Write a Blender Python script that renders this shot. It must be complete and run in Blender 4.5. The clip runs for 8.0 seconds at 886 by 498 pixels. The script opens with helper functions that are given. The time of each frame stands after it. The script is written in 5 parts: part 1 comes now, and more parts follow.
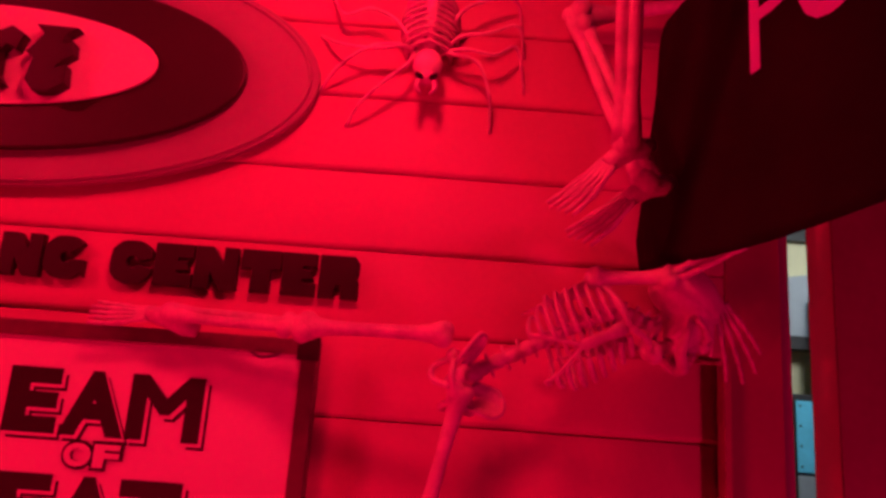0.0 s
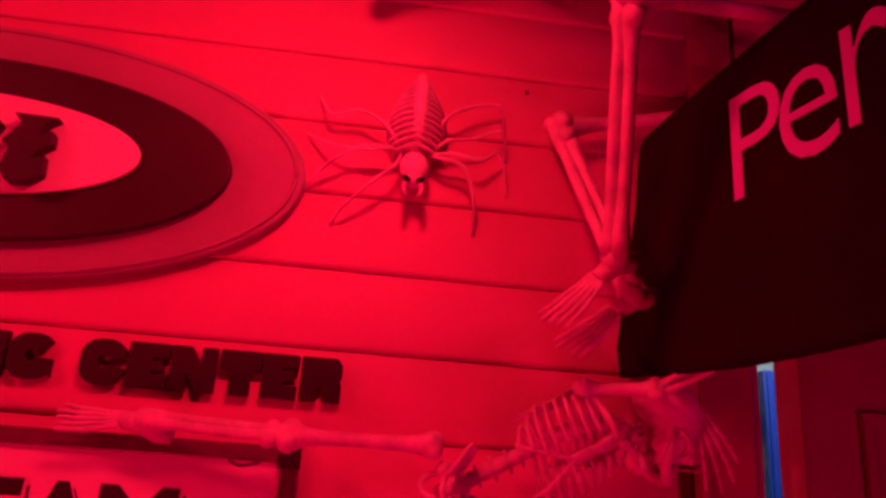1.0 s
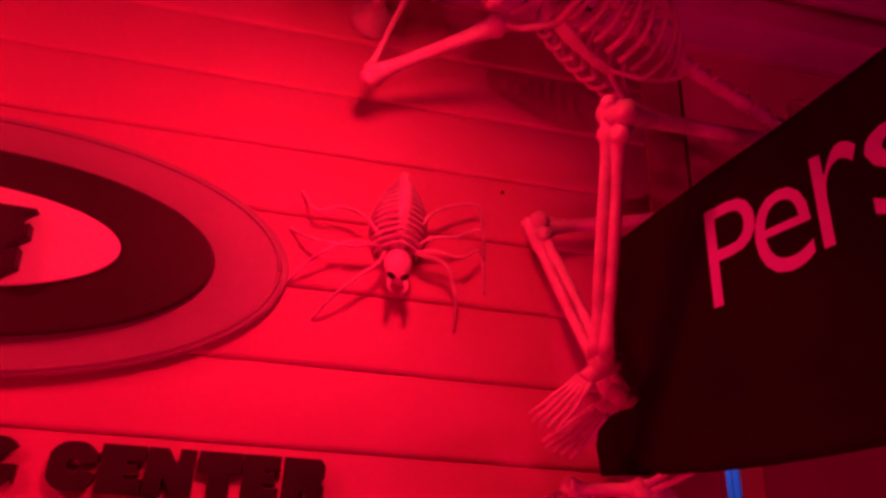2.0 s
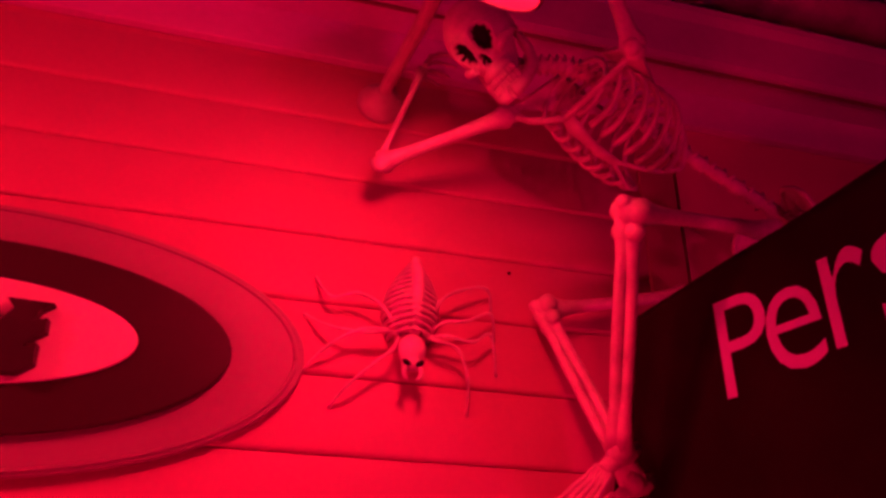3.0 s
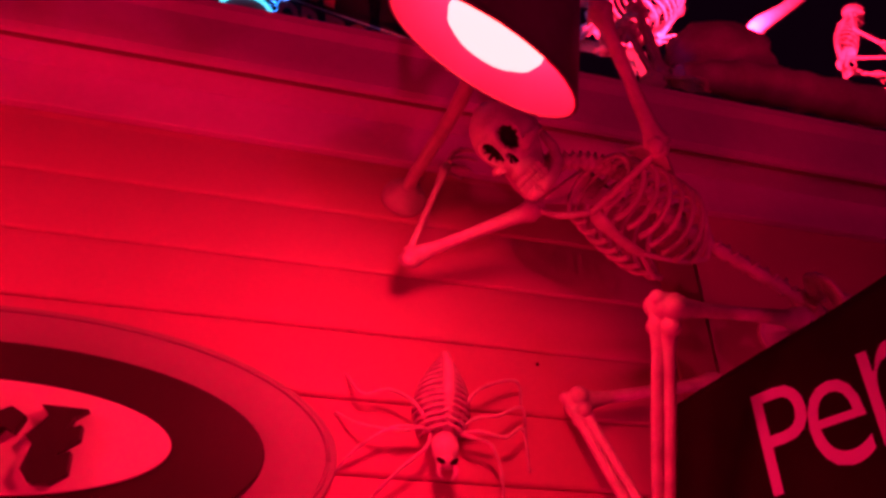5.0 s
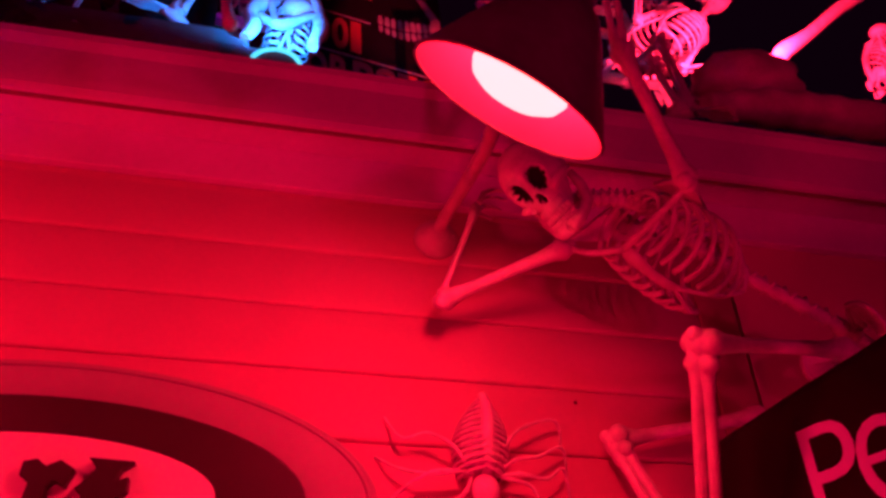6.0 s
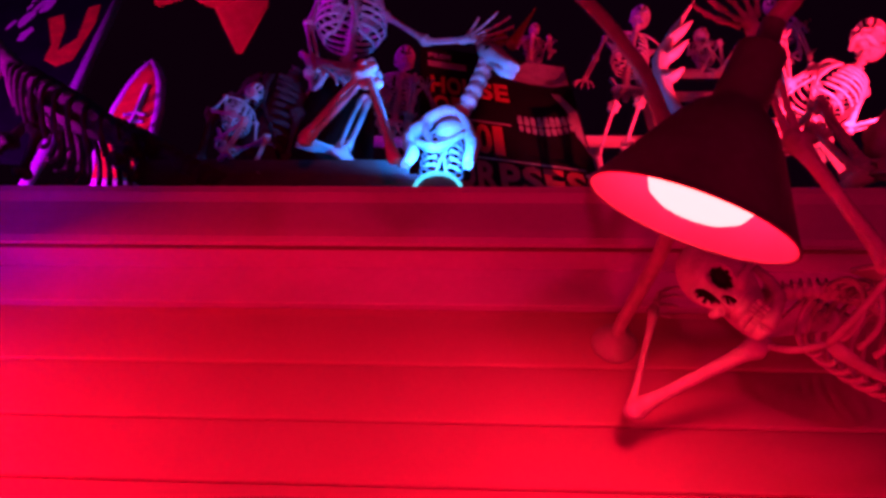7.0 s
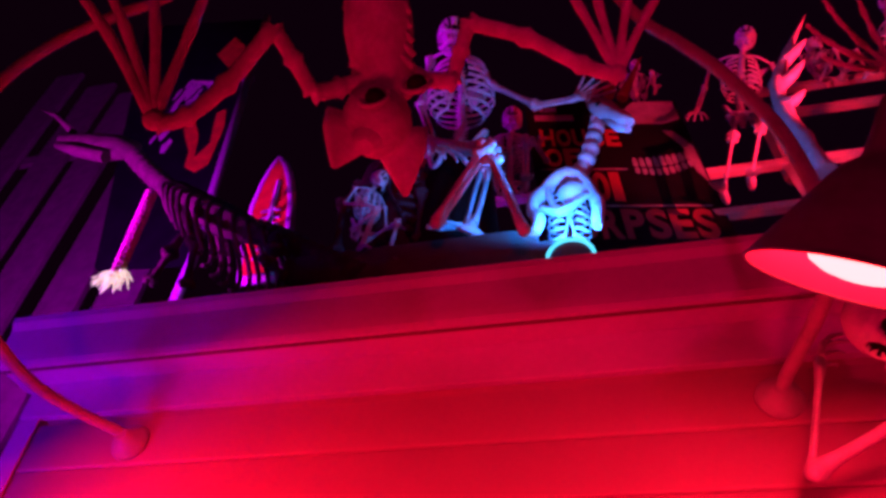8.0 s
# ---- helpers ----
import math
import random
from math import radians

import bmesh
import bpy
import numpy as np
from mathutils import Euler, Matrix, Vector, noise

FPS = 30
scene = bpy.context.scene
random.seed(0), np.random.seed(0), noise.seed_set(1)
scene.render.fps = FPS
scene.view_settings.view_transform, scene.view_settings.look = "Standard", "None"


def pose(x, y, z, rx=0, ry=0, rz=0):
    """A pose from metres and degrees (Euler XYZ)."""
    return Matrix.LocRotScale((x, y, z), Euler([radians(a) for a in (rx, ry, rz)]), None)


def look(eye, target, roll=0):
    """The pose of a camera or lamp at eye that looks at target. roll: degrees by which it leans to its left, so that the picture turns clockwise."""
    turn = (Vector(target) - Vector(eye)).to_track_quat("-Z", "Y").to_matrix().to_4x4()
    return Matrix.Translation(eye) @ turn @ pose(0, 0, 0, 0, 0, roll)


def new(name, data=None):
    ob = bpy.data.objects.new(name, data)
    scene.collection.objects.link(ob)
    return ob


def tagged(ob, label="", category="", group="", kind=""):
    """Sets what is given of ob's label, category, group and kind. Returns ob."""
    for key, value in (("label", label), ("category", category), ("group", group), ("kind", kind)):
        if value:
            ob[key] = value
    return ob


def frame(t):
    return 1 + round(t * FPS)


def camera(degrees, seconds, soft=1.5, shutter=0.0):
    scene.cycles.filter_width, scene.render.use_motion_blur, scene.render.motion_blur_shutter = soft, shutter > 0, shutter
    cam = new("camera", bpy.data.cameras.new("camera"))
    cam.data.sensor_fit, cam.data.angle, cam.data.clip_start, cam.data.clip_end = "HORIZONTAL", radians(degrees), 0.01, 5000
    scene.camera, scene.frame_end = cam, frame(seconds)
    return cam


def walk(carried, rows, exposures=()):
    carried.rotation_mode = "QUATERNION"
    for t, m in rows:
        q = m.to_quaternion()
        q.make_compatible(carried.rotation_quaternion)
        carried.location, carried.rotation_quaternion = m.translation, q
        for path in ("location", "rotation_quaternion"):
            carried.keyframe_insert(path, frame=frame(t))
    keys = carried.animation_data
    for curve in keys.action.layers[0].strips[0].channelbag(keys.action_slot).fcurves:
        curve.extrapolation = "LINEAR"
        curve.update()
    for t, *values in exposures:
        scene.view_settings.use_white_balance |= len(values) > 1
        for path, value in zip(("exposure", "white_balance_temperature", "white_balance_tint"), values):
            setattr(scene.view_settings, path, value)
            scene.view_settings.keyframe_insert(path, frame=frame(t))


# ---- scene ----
cam = camera(63.1, 8.0, soft=3.2)
PATH = [
    (0, (0.151, -1.296, 1.568), (0.16, 0.654, 2.013), 4.2),
    (0.5, (0.108, -1.308, 1.6), (0.192, 0.618, 2.136), 4.3),
    (1, (0.055, -1.315, 1.637), (0.227, 0.58, 2.251), 4.2),
    (1.5, (-0.006, -1.333, 1.666), (0.257, 0.525, 2.356), 3.6),
    (1.7, (-0.03, -1.334, 1.66), (0.275, 0.496, 2.405), 3.3),
    (2.8, (-0.145, -1.366, 1.726), (0.28, 0.374, 2.616), 1.8),
    (3, (-0.164, -1.38, 1.736), (0.261, 0.35, 2.645), 1.4),
    (3.5, (-0.192, -1.396, 1.754), (0.23, 0.302, 2.724), 1.2),
    (4, (-0.215, -1.396, 1.761), (0.209, 0.275, 2.775), 0.8),
    (5.5, (-0.232, -1.401, 1.771), (0.135, 0.219, 2.885), -0.1),
    (6, (-0.236, -1.419, 1.777), (0.066, 0.185, 2.934), -0.1),
    (6.5, (-0.259, -1.454, 1.801), (-0.096, 0.112, 3.033), 0.7),
    (7, (-0.309, -1.481, 1.819), (-0.418, 0.015, 3.142), 3.2),
    (7.5, (-0.353, -1.536, 1.831), (-0.653, -0.11, 3.2), 4.5),
    (8, (-0.363, -1.586, 1.85), (-0.777, -0.209, 3.24), 5.0),
]
walk(cam, [(t, look(eye, target, roll)) for t, eye, target, roll in PATH])

# ---- world and lights ----
world = bpy.data.worlds.new("night")
scene.world = world
world.use_nodes = True
world.node_tree.nodes["Background"].inputs[0].default_value = (0.42, 0.03, 0.34, 1)
world.node_tree.nodes["Background"].inputs[1].default_value = 0.008


def lamp(name, kind, at, target, power, colour, size=0.1, spread=None, blend=0.5):
    data = bpy.data.lights.new(name, kind)
    data.energy, data.color = power, colour
    if kind == "AREA":
        data.shape, data.size = "DISK", size
        if spread:
            data.spread = radians(spread)
    else:
        data.shadow_soft_size = size
    if kind == "SPOT":
        data.spot_size, data.spot_blend = radians(spread), blend
    ob = new(name, data)
    ob.matrix_world = look(at, target)
    return ob


RED = (1.0, 0.0, 0.042)
# right sign light: rim centre, and its axis from the rim to the neck
SHADE_R, AXIS_R = Vector((-0.003, -0.700, 2.574)), Vector((0.396, -0.510, 0.735)).normalized()
SHADE_L, AXIS_L = Vector((-1.69, -0.70, 2.57)), Vector((-0.396, -0.51, 0.735)).normalized()
lamp("red_bulb_light", "AREA", SHADE_R + AXIS_R * 0.001, SHADE_R - AXIS_R, 7.2, RED, 0.12, 168)
lamp("red_bulb_light", "AREA", SHADE_L + AXIS_L * 0.001, SHADE_L - AXIS_L, 17, RED, 0.12)
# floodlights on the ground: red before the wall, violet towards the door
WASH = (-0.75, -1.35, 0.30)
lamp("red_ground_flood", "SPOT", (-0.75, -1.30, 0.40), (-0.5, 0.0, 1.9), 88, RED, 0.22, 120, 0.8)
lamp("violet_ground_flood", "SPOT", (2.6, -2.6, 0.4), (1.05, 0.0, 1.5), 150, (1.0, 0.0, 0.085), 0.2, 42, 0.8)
# coloured floodlights on the roof and at the ends of the house
lamp("cyan_roof_flood", "SPOT", (-0.43, -0.085, 3.425), (-0.56, 0.40, 4.6), 25, (0.02, 0.22, 1.0), 0.03, 150)
lamp("red_roof_flood", "SPOT", (1.20, -0.06, 3.86), (1.85, 0.6, 5.0), 280, (1.0, 0.012, 0.06), 0.03, 166, 0.15)
lamp("red_yard_flood", "SPOT", (1.0, -7.0, 0.5), (0.45, 0.6, 4.65), 270, (1.0, 0.0, 0.10), 0.2, 29, 0.3)
lamp("blue_side_flood", "SPOT", (-2.7, -1.0, 1.7), (-2.15, 0.0, 3.05), 85, (0.14, 0.0, 1.0), 0.35, 52, 0.9)
lamp("violet_roof_flood", "SPOT", (-2.75, -0.45, 3.20), (-2.55, 0.8, 4.7), 340, (0.52, 0.0, 0.85), 0.05, 112, 0.5)


# ---- materials ----
def material(name, colour, rough=0.5, metal=0.0, vary=0.15, scale=8.0, bump=0.1, fine=60.0, spec=0.5, emit=None, power=0.0):
    m = bpy.data.materials.new(name)
    m.use_nodes = True
    nt = m.node_tree
    b = nt.nodes["Principled BSDF"]
    b.inputs["Roughness"].default_value, b.inputs["Metallic"].default_value = rough, metal
    b.inputs["Specular IOR Level"].default_value = spec
    co = nt.nodes.new("ShaderNodeTexCoord")
    big, small = nt.nodes.new("ShaderNodeTexNoise"), nt.nodes.new("ShaderNodeTexNoise")
    big.inputs["Scale"].default_value, small.inputs["Scale"].default_value = scale, fine
    big.inputs["Detail"].default_value, small.inputs["Detail"].default_value = 5, 3
    nt.links.new(co.outputs["Object"], big.inputs["Vector"])
    nt.links.new(co.outputs["Object"], small.inputs["Vector"])
    add = nt.nodes.new("ShaderNodeMath")
    add.operation = "ADD"
    nt.links.new(big.outputs["Fac"], add.inputs[0])
    mul = nt.nodes.new("ShaderNodeMath")
    mul.operation = "MULTIPLY"
    mul.inputs[1].default_value = 0.35
    nt.links.new(small.outputs["Fac"], mul.inputs[0])
    nt.links.new(mul.outputs[0], add.inputs[1])
    ramp = nt.nodes.new("ShaderNodeValToRGB")
    lo = [max(0.0, c * (1 - vary)) for c in colour]
    hi = [min(1.0, c * (1 + vary * 0.6)) for c in colour]
    ramp.color_ramp.elements[0].position, ramp.color_ramp.elements[1].position = 0.42, 0.9
    ramp.color_ramp.elements[0].color, ramp.color_ramp.elements[1].color = (*lo, 1), (*hi, 1)
    nt.links.new(add.outputs[0], ramp.inputs[0])
    nt.links.new(ramp.outputs[0], b.inputs["Base Color"])
    if bump:
        bp = nt.nodes.new("ShaderNodeBump")
        bp.inputs["Strength"].default_value, bp.inputs["Distance"].default_value = bump, 0.004
        nt.links.new(add.outputs[0], bp.inputs["Height"])
        nt.links.new(bp.outputs[0], b.inputs["Normal"])
    if emit:
        b.inputs["Emission Color"].default_value, b.inputs["Emission Strength"].default_value = (*emit, 1), power
    return m


M_WALL = material("mauve_painted_siding", (0.60, 0.24, 0.36), 0.55, vary=0.10, scale=3, bump=0.12, fine=90)
M_TRIM = material("mauve_painted_trim", (0.76, 0.34, 0.80), 0.5, vary=0.12, scale=4, bump=0.1)
M_CORNER = material("dark_mauve_trim", (0.36, 0.12, 0.20), 0.5, vary=0.12, scale=4, bump=0.1)
M_BONE = material("bone_plastic", (0.72, 0.63, 0.68), 0.45, vary=0.30, scale=22, bump=0.25, fine=140)
# the bone again, darkened for the dim light on reptile and hound
M_DARKBONE = material("dim_bone_plastic", (0.10, 0.04, 0.05), 0.85, vary=0.35, scale=25, bump=0.3, fine=150, spec=0.15)
M_HOLLOW = material("bone_hollow", (0.012, 0.01, 0.01), 0.8, vary=0.2)
M_BLACK = material("black_paint", (0.028, 0.022, 0.022), 0.5, vary=0.3, bump=0.05)
M_RING = material("grey_board_paint", (0.34, 0.31, 0.30), 0.5, vary=0.10, scale=5, bump=0.06)
M_DARKRING = material("dark_board_paint", (0.030, 0.02, 0.02), 0.5, vary=0.15, scale=6, bump=0.05)
M_WHITE = material("white_sign_paint", (0.80, 0.78, 0.74), 0.4, vary=0.05, scale=5, bump=0.03)
M_CLOTH = material("black_cloth", (0.018, 0.012, 0.012), 0.9, vary=0.3, scale=6, bump=0.3, fine=400, spec=0.1)
M_PRINT = material("pink_print", (0.64, 0.25, 0.98), 0.6, vary=0.05, bump=0.0)
# black enamel, raised to violet for the purple light on the lamp shade
M_SHADE = material("violet_lit_black", (0.15, 0.06, 0.19), 0.45, vary=0.3, bump=0.05)
# white lining enamel with the bulb's pinkish red glow mixed into the colour
M_INNER = material("red_lit_enamel", (0.74, 0.08, 0.34), 0.3, vary=0.05, bump=0.02)
M_ARM = material("painted_steel_arm", (0.50, 0.42, 0.44), 0.4, vary=0.2, scale=20, bump=0.08)
M_BULB = material("lit_bulb_glass", (0.9, 0.85, 0.85), 0.3, vary=0.02, bump=0, emit=(1.0, 0.046, 0.048), power=18)
M_GLOW = material("glowing_tube", (0.6, 0.9, 0.95), 0.3, vary=0.02, bump=0, emit=(0.05, 0.75, 1.0), power=1.3)
M_DOOR = material("dark_door_paint", (0.26, 0.09, 0.16), 0.5, vary=0.2, scale=6, bump=0.1)
M_ROOF = material("asphalt_shingles", (0.05, 0.045, 0.05), 0.9, vary=0.4, scale=12, bump=0.5)
M_PLANK = material("white_painted_plank", (0.66, 0.62, 0.56), 0.6, vary=0.15, scale=9, bump=0.2)
M_GREYWOOD = material("grey_weathered_wood", (0.12, 0.09, 0.09), 0.75, vary=0.35, scale=14, bump=0.3)
M_POSTER = material("black_poster_print", (0.008, 0.008, 0.010), 0.85, vary=0.3, scale=7, bump=0.0, spec=0.08)
M_POSTRED = material("red_print", (0.42, 0.05, 0.06), 0.5, vary=0.1, bump=0)
M_POSTGREY = material("grey_print", (0.34, 0.36, 0.33), 0.5, vary=0.4, scale=14, bump=0)
M_ORANGE = material("orange_red_paint", (0.90, 0.07, 0.03), 0.5, vary=0.3, scale=16)
M_GROUND = material("concrete_porch", (0.25, 0.24, 0.23), 0.85, vary=0.2, scale=3, bump=0.2)
M_ROOM = material("cream_room_paint", (0.62, 0.55, 0.34), 0.7, vary=0.06, bump=0.03)
M_GREYROOM = material("grey_room_paint", (0.30, 0.31, 0.33), 0.6, vary=0.1, bump=0.03)
M_STEEL = material("pale_blue_steel", (0.14, 0.58, 0.78), 0.35, vary=0.15, scale=10, bump=0.05)
M_BLUE = material("blue_locker_paint", (0.012, 0.04, 0.34), 0.4, vary=0.15, bump=0.05)
# straw emits a little to stand for the bright light falling on it
M_LITSTRAW = material("lit_straw", (0.8, 0.7, 0.6), 0.6, vary=0.2, bump=0, emit=(1.0, 0.72, 0.66), power=0.6)
M_NAVY = material("navy_cloth", (0.008, 0.005, 0.012), 0.9, vary=0.4, scale=9, bump=0.3, spec=0.05)
M_POLE = material("grey_metal_pole", (0.80, 0.76, 0.80), 0.5, metal=0.0, vary=0.2, scale=30)
M_FRAME = material("dark_sign_frame", (0.15, 0.10, 0.10), 0.4, vary=0.25, scale=18, bump=0.1)
# brown plastic; purple light from the sides is added to its base colour
M_BAT = material("violet_lit_bat_plastic", (0.66, 0.26, 0.74), 0.6, vary=0.35, scale=30, bump=0.6, fine=200)
M_SACK = material("maroon_tarp", (0.62, 0.20, 0.55), 0.6, vary=0.35, scale=10, bump=0.4, fine=120)
M_ROPE = material("straw_rope", (0.80, 0.60, 0.40), 0.8, vary=0.4, scale=40, bump=0.5)


# ---- mesh helpers ----
class Build:
    """Gathers vertices and faces of one mesh; each face has a material slot."""

    def __init__(self):
        self.v, self.f, self.m = [], [], []

    def grid(self, rows, slot=0, close=True, cap=True):
        base, n = len(self.v), len(rows[0])
        for r in rows:
            self.v += [tuple(p) for p in r]
        for i in range(len(rows) - 1):
            for j in range(n if close else n - 1):
                k = (j + 1) % n
                a, b = base + i * n, base + (i + 1) * n
                self.f.append((a + j, a + k, b + k, b + j))
                self.m.append(slot(i, j) if callable(slot) else slot)
        if cap and close:
            s = 0 if callable(slot) else slot
            self.f.append(tuple(base + j for j in reversed(range(n))))
            self.f.append(tuple(base + (len(rows) - 1) * n + j for j in range(n)))
            self.m += [s, s]

    def tube(self, pts, radii, seg=7, slot=0, flat=1.0, side=None):
        pts = [Vector(p) for p in pts]
        if not isinstance(radii, (list, tuple)):
            radii = [radii] * len(pts)
        rows, x = [], None
        for i, p in enumerate(pts):
            d = (pts[min(i + 1, len(pts) - 1)] - pts[max(i - 1, 0)])
            d = d.normalized() if d.length > 1e-9 else Vector((0, 0, 1))
            if x is None:
                ref = Vector(side) if side is not None else (Vector((0, 0, 1)) if abs(d.z) < 0.9 else Vector((1, 0, 0)))
                x = ref
            x = (x - d * x.dot(d))
            x = x.normalized() if x.length > 1e-6 else d.orthogonal().normalized()
            y = d.cross(x)
            rows.append([p + (x * math.cos(a) + y * math.sin(a) * flat) * radii[i] for a in (2 * math.pi * j / seg for j in range(seg))])
        self.grid(rows, slot)

    def ball(self, c, rx, ry=None, rz=None, m=None, seg=12, rings=8, slot=0, warp=None):
        ry, rz = ry or rx, rz or rx
        m = m or Matrix.Identity(3)
        rows = []
        for i in range(rings + 1):
            a = -math.pi / 2 + math.pi * (i + 0.02 * (i == 0) - 0.02 * (i == rings)) / rings
            row = []
            for j in range(seg):
                b = 2 * math.pi * j / seg
                d = Vector((math.cos(a) * math.cos(b), math.cos(a) * math.sin(b), math.sin(a)))
                q = Vector((d.x * rx, d.y * ry, d.z * rz))
                if warp:
                    q = warp(d, q)
                row.append(Vector(c) + m @ q)
            rows.append(row)
        self.grid(rows, slot)

    def box(self, lo, hi, m=None, slot=0):
        m = m or Matrix.Identity(4)
        rows = []
        for z in (lo[2], hi[2]):
            rows.append([m @ Vector((x, y, z)) for x, y in ((lo[0], lo[1]), (hi[0], lo[1]), (hi[0], hi[1]), (lo[0], hi[1]))])
        self.grid(rows, slot)

    def prism(self, outline, back, front, m=None, slot=0):
        """A flat outline of (x, z), from depth y=back to y=front."""
        m = m or Matrix.Identity(4)
        self.grid([[m @ Vector((x, y, z)) for x, z in outline] for y in (back, front)], slot)

    def mesh(self, name, mats, smooth=True):
        me = bpy.data.meshes.new(name)
        me.from_pydata(self.v, [], self.f)
        for mm in mats if isinstance(mats, (list, tuple)) else [mats]:
            me.materials.append(mm)
        me.polygons.foreach_set("material_index", self.m)
        bm = bmesh.new()
        bm.from_mesh(me)
        bmesh.ops.recalc_face_normals(bm, faces=bm.faces)
        bm.to_mesh(me)
        bm.free()
        if smooth:
            me.polygons.foreach_set("use_smooth", [len(p.vertices) == 4 for p in me.polygons])
        return me


def part(name, b, mats, parent=None, label="", smooth=False, bevel=0.0):
    ob = new(name, b.mesh(name, mats, smooth))
    ob.parent = parent
    if bevel:
        md = ob.modifiers.new("bevel", "BEVEL")
        md.width, md.segments, md.limit_method = bevel, 2, "ANGLE"
    return tagged(ob, label)


def empty(name, at, label, category, group="", kind=""):
    ob = new(name)
    ob.empty_display_size = 0.05
    return tagged(ob, label, category, group, kind)


def smooth_path(pts, n=8):
    """Points along a Catmull-Rom curve."""
    p = [Vector(q) for q in pts]
    p = [2 * p[0] - p[1]] + p + [2 * p[-1] - p[-2]]
    out = []
    for i in range(1, len(p) - 2):
        for k in range(n):
            t = k / n
            a, b, c, d = p[i - 1], p[i], p[i + 1], p[i + 2]
            out.append(0.5 * (2 * b + (c - a) * t + (2 * a - 5 * b + 4 * c - d) * t * t + (3 * b - a - 3 * c + d) * t ** 3))
    return out + [p[-2]]


def letter_mesh(text, width, height, depth, bold=0.0):
    """Letters of the built-in font, as a mesh that fills width x height in x and z, and depth towards -y."""
    cu = bpy.data.curves.new("letters", "FONT")
    cu.body, cu.size, cu.offset, cu.extrude, cu.resolution_u = text, 1.0, bold, 0.5, 4
    ob = bpy.data.objects.new("letters", cu)
    scene.collection.objects.link(ob)
    dg = bpy.context.evaluated_depsgraph_get()
    me = bpy.data.meshes.new_from_object(ob.evaluated_get(dg))
    bpy.data.objects.remove(ob)
    co = np.array([v.co for v in me.vertices])
    lo, hi = co.min(0), co.max(0)
    for v in me.vertices:
        q = v.co
        v.co = ((q.x - lo[0]) / (hi[0] - lo[0]) * width, -(q.z - lo[2]) / (hi[2] - lo[2]) * depth, (q.y - lo[1]) / (hi[1] - lo[1]) * height)
    return me


def letters(name, text, x0, x1, z0, z1, y, depth, mat, parent, bold=0.0, m=None, label=""):
    me = letter_mesh(text, x1 - x0, z1 - z0, depth, bold)
    me.materials.clear()
    me.materials.append(mat)
    ob = new(name, me)
    ob.parent = parent
    ob.matrix_local = (m or Matrix.Identity(4)) @ Matrix.Translation((x0, y, z0))
    return tagged(ob, label)


# ---- the house front ----
ground = Build()
ground.box((-40, -40, -0.3), (40, 40, 0.0))
tagged(part("ground", ground, M_GROUND), "grey concrete ground in front of the house", "ground", kind="structure")

LEFT, RIGHT, BOARD = -2.12, 0.672, 0.1498
FIRST = 1.55 - 10 * BOARD
wall = Build()
wall.box((LEFT, 0.004, 0), (RIGHT, 0.14, 3.05))
wall_north = tagged(part("wall_north", wall, M_WALL), "mauve painted horizontal lap siding front wall of a house", "wall", kind="structure")
side = Build()
side.box((LEFT, 0.14, 0), (LEFT + 0.14, 4.0, 3.05))
tagged(part("wall_west", side, M_WALL), "painted side wall of the house", "wall", kind="structure")

# frieze, soffit and fascia under the roof's edge
b = Build()
b.box((LEFT, -0.026, 2.918), (3.4, 0.0, 3.036))
tagged(part("trim_frieze", b, M_TRIM, bevel=0.003), "painted flat frieze board under the eaves", "trim", kind="structure")
b = Build()
b.box((LEFT - 0.06, -0.106, 3.036), (3.4, 0.02, 3.056))
tagged(part("trim_soffit", b, M_TRIM, bevel=0.003), "painted soffit board under the roof edge", "trim", kind="structure")
b = Build()
b.grid([[Vector((x, y, z)) for y, z in ((-0.12, 3.03), (-0.132, 3.03), (-0.140, 3.045), (-0.143, 3.07), (-0.147, 3.16), (-0.160, 3.185), (-0.162, 3.206), (-0.150, 3.212), (-0.12, 3.212))]
        for x in (LEFT - 0.07, 3.4)])
tagged(part("trim_fascia", b, M_TRIM), "painted moulded fascia along the roof edge", "trim", kind="structure")
# dark strip in place of the shadow gap between fascia and soffit
b = Build()
b.box((LEFT - 0.06, -0.1175, 3.0275), (3.4, -0.1075, 3.0355))
tagged(part("trim_shadow_line", b, M_DOOR), "thin dark strip that stands for the shadow line under the fascia", "trim", kind="structure")
b = Build()
b.grid([[Vector((x, y, z)) for y, z in ((-0.11, 3.06), (-0.12, 3.205), (2.6, 3.205 + 2.72 * 0.80), (2.6, 3.06))] for x in (LEFT - 0.05, 3.4)])
tagged(part("roof", b, M_ROOF), "dark shingled roof slope behind the fascia", "roof", kind="structure")

# corner board, door jamb, door and the room behind the gap
b = Build()
b.box((RIGHT + 0.002, -0.012, 0), (0.775, 0.14, 2.916))
tagged(part("trim_corner", b, M_CORNER, bevel=0.003), "painted corner board beside the doorway", "trim", kind="structure")
b = Build()
b.box((0.777, 0.0, 0), (0.797, 0.14, 2.3))
tagged(part("door_jamb", b, M_GREYROOM, bevel=0.002), "grey painted door jamb", "door frame", kind="structure")
b = Build()
b.box((0.655, -0.047, 0.0), (0.668, -0.014, 1.69))
b.box((0.46, -0.047, 1.684), (0.655, -0.040, 1.690))
tagged(part("trim_strip", b, M_CORNER, bevel=0.002), "thin painted trim strip on the siding", "trim", kind="structure")
b = Build()
b.box((0.79, 0.0, 2.3), (3.4, 0.14, 3.03))
tagged(part("wall_over_door", b, M_WALL), "wall above the doorway", "wall", kind="structure")
b = Build()
b.box((1.72, 0.0, 0), (3.4, 0.14, 2.3))
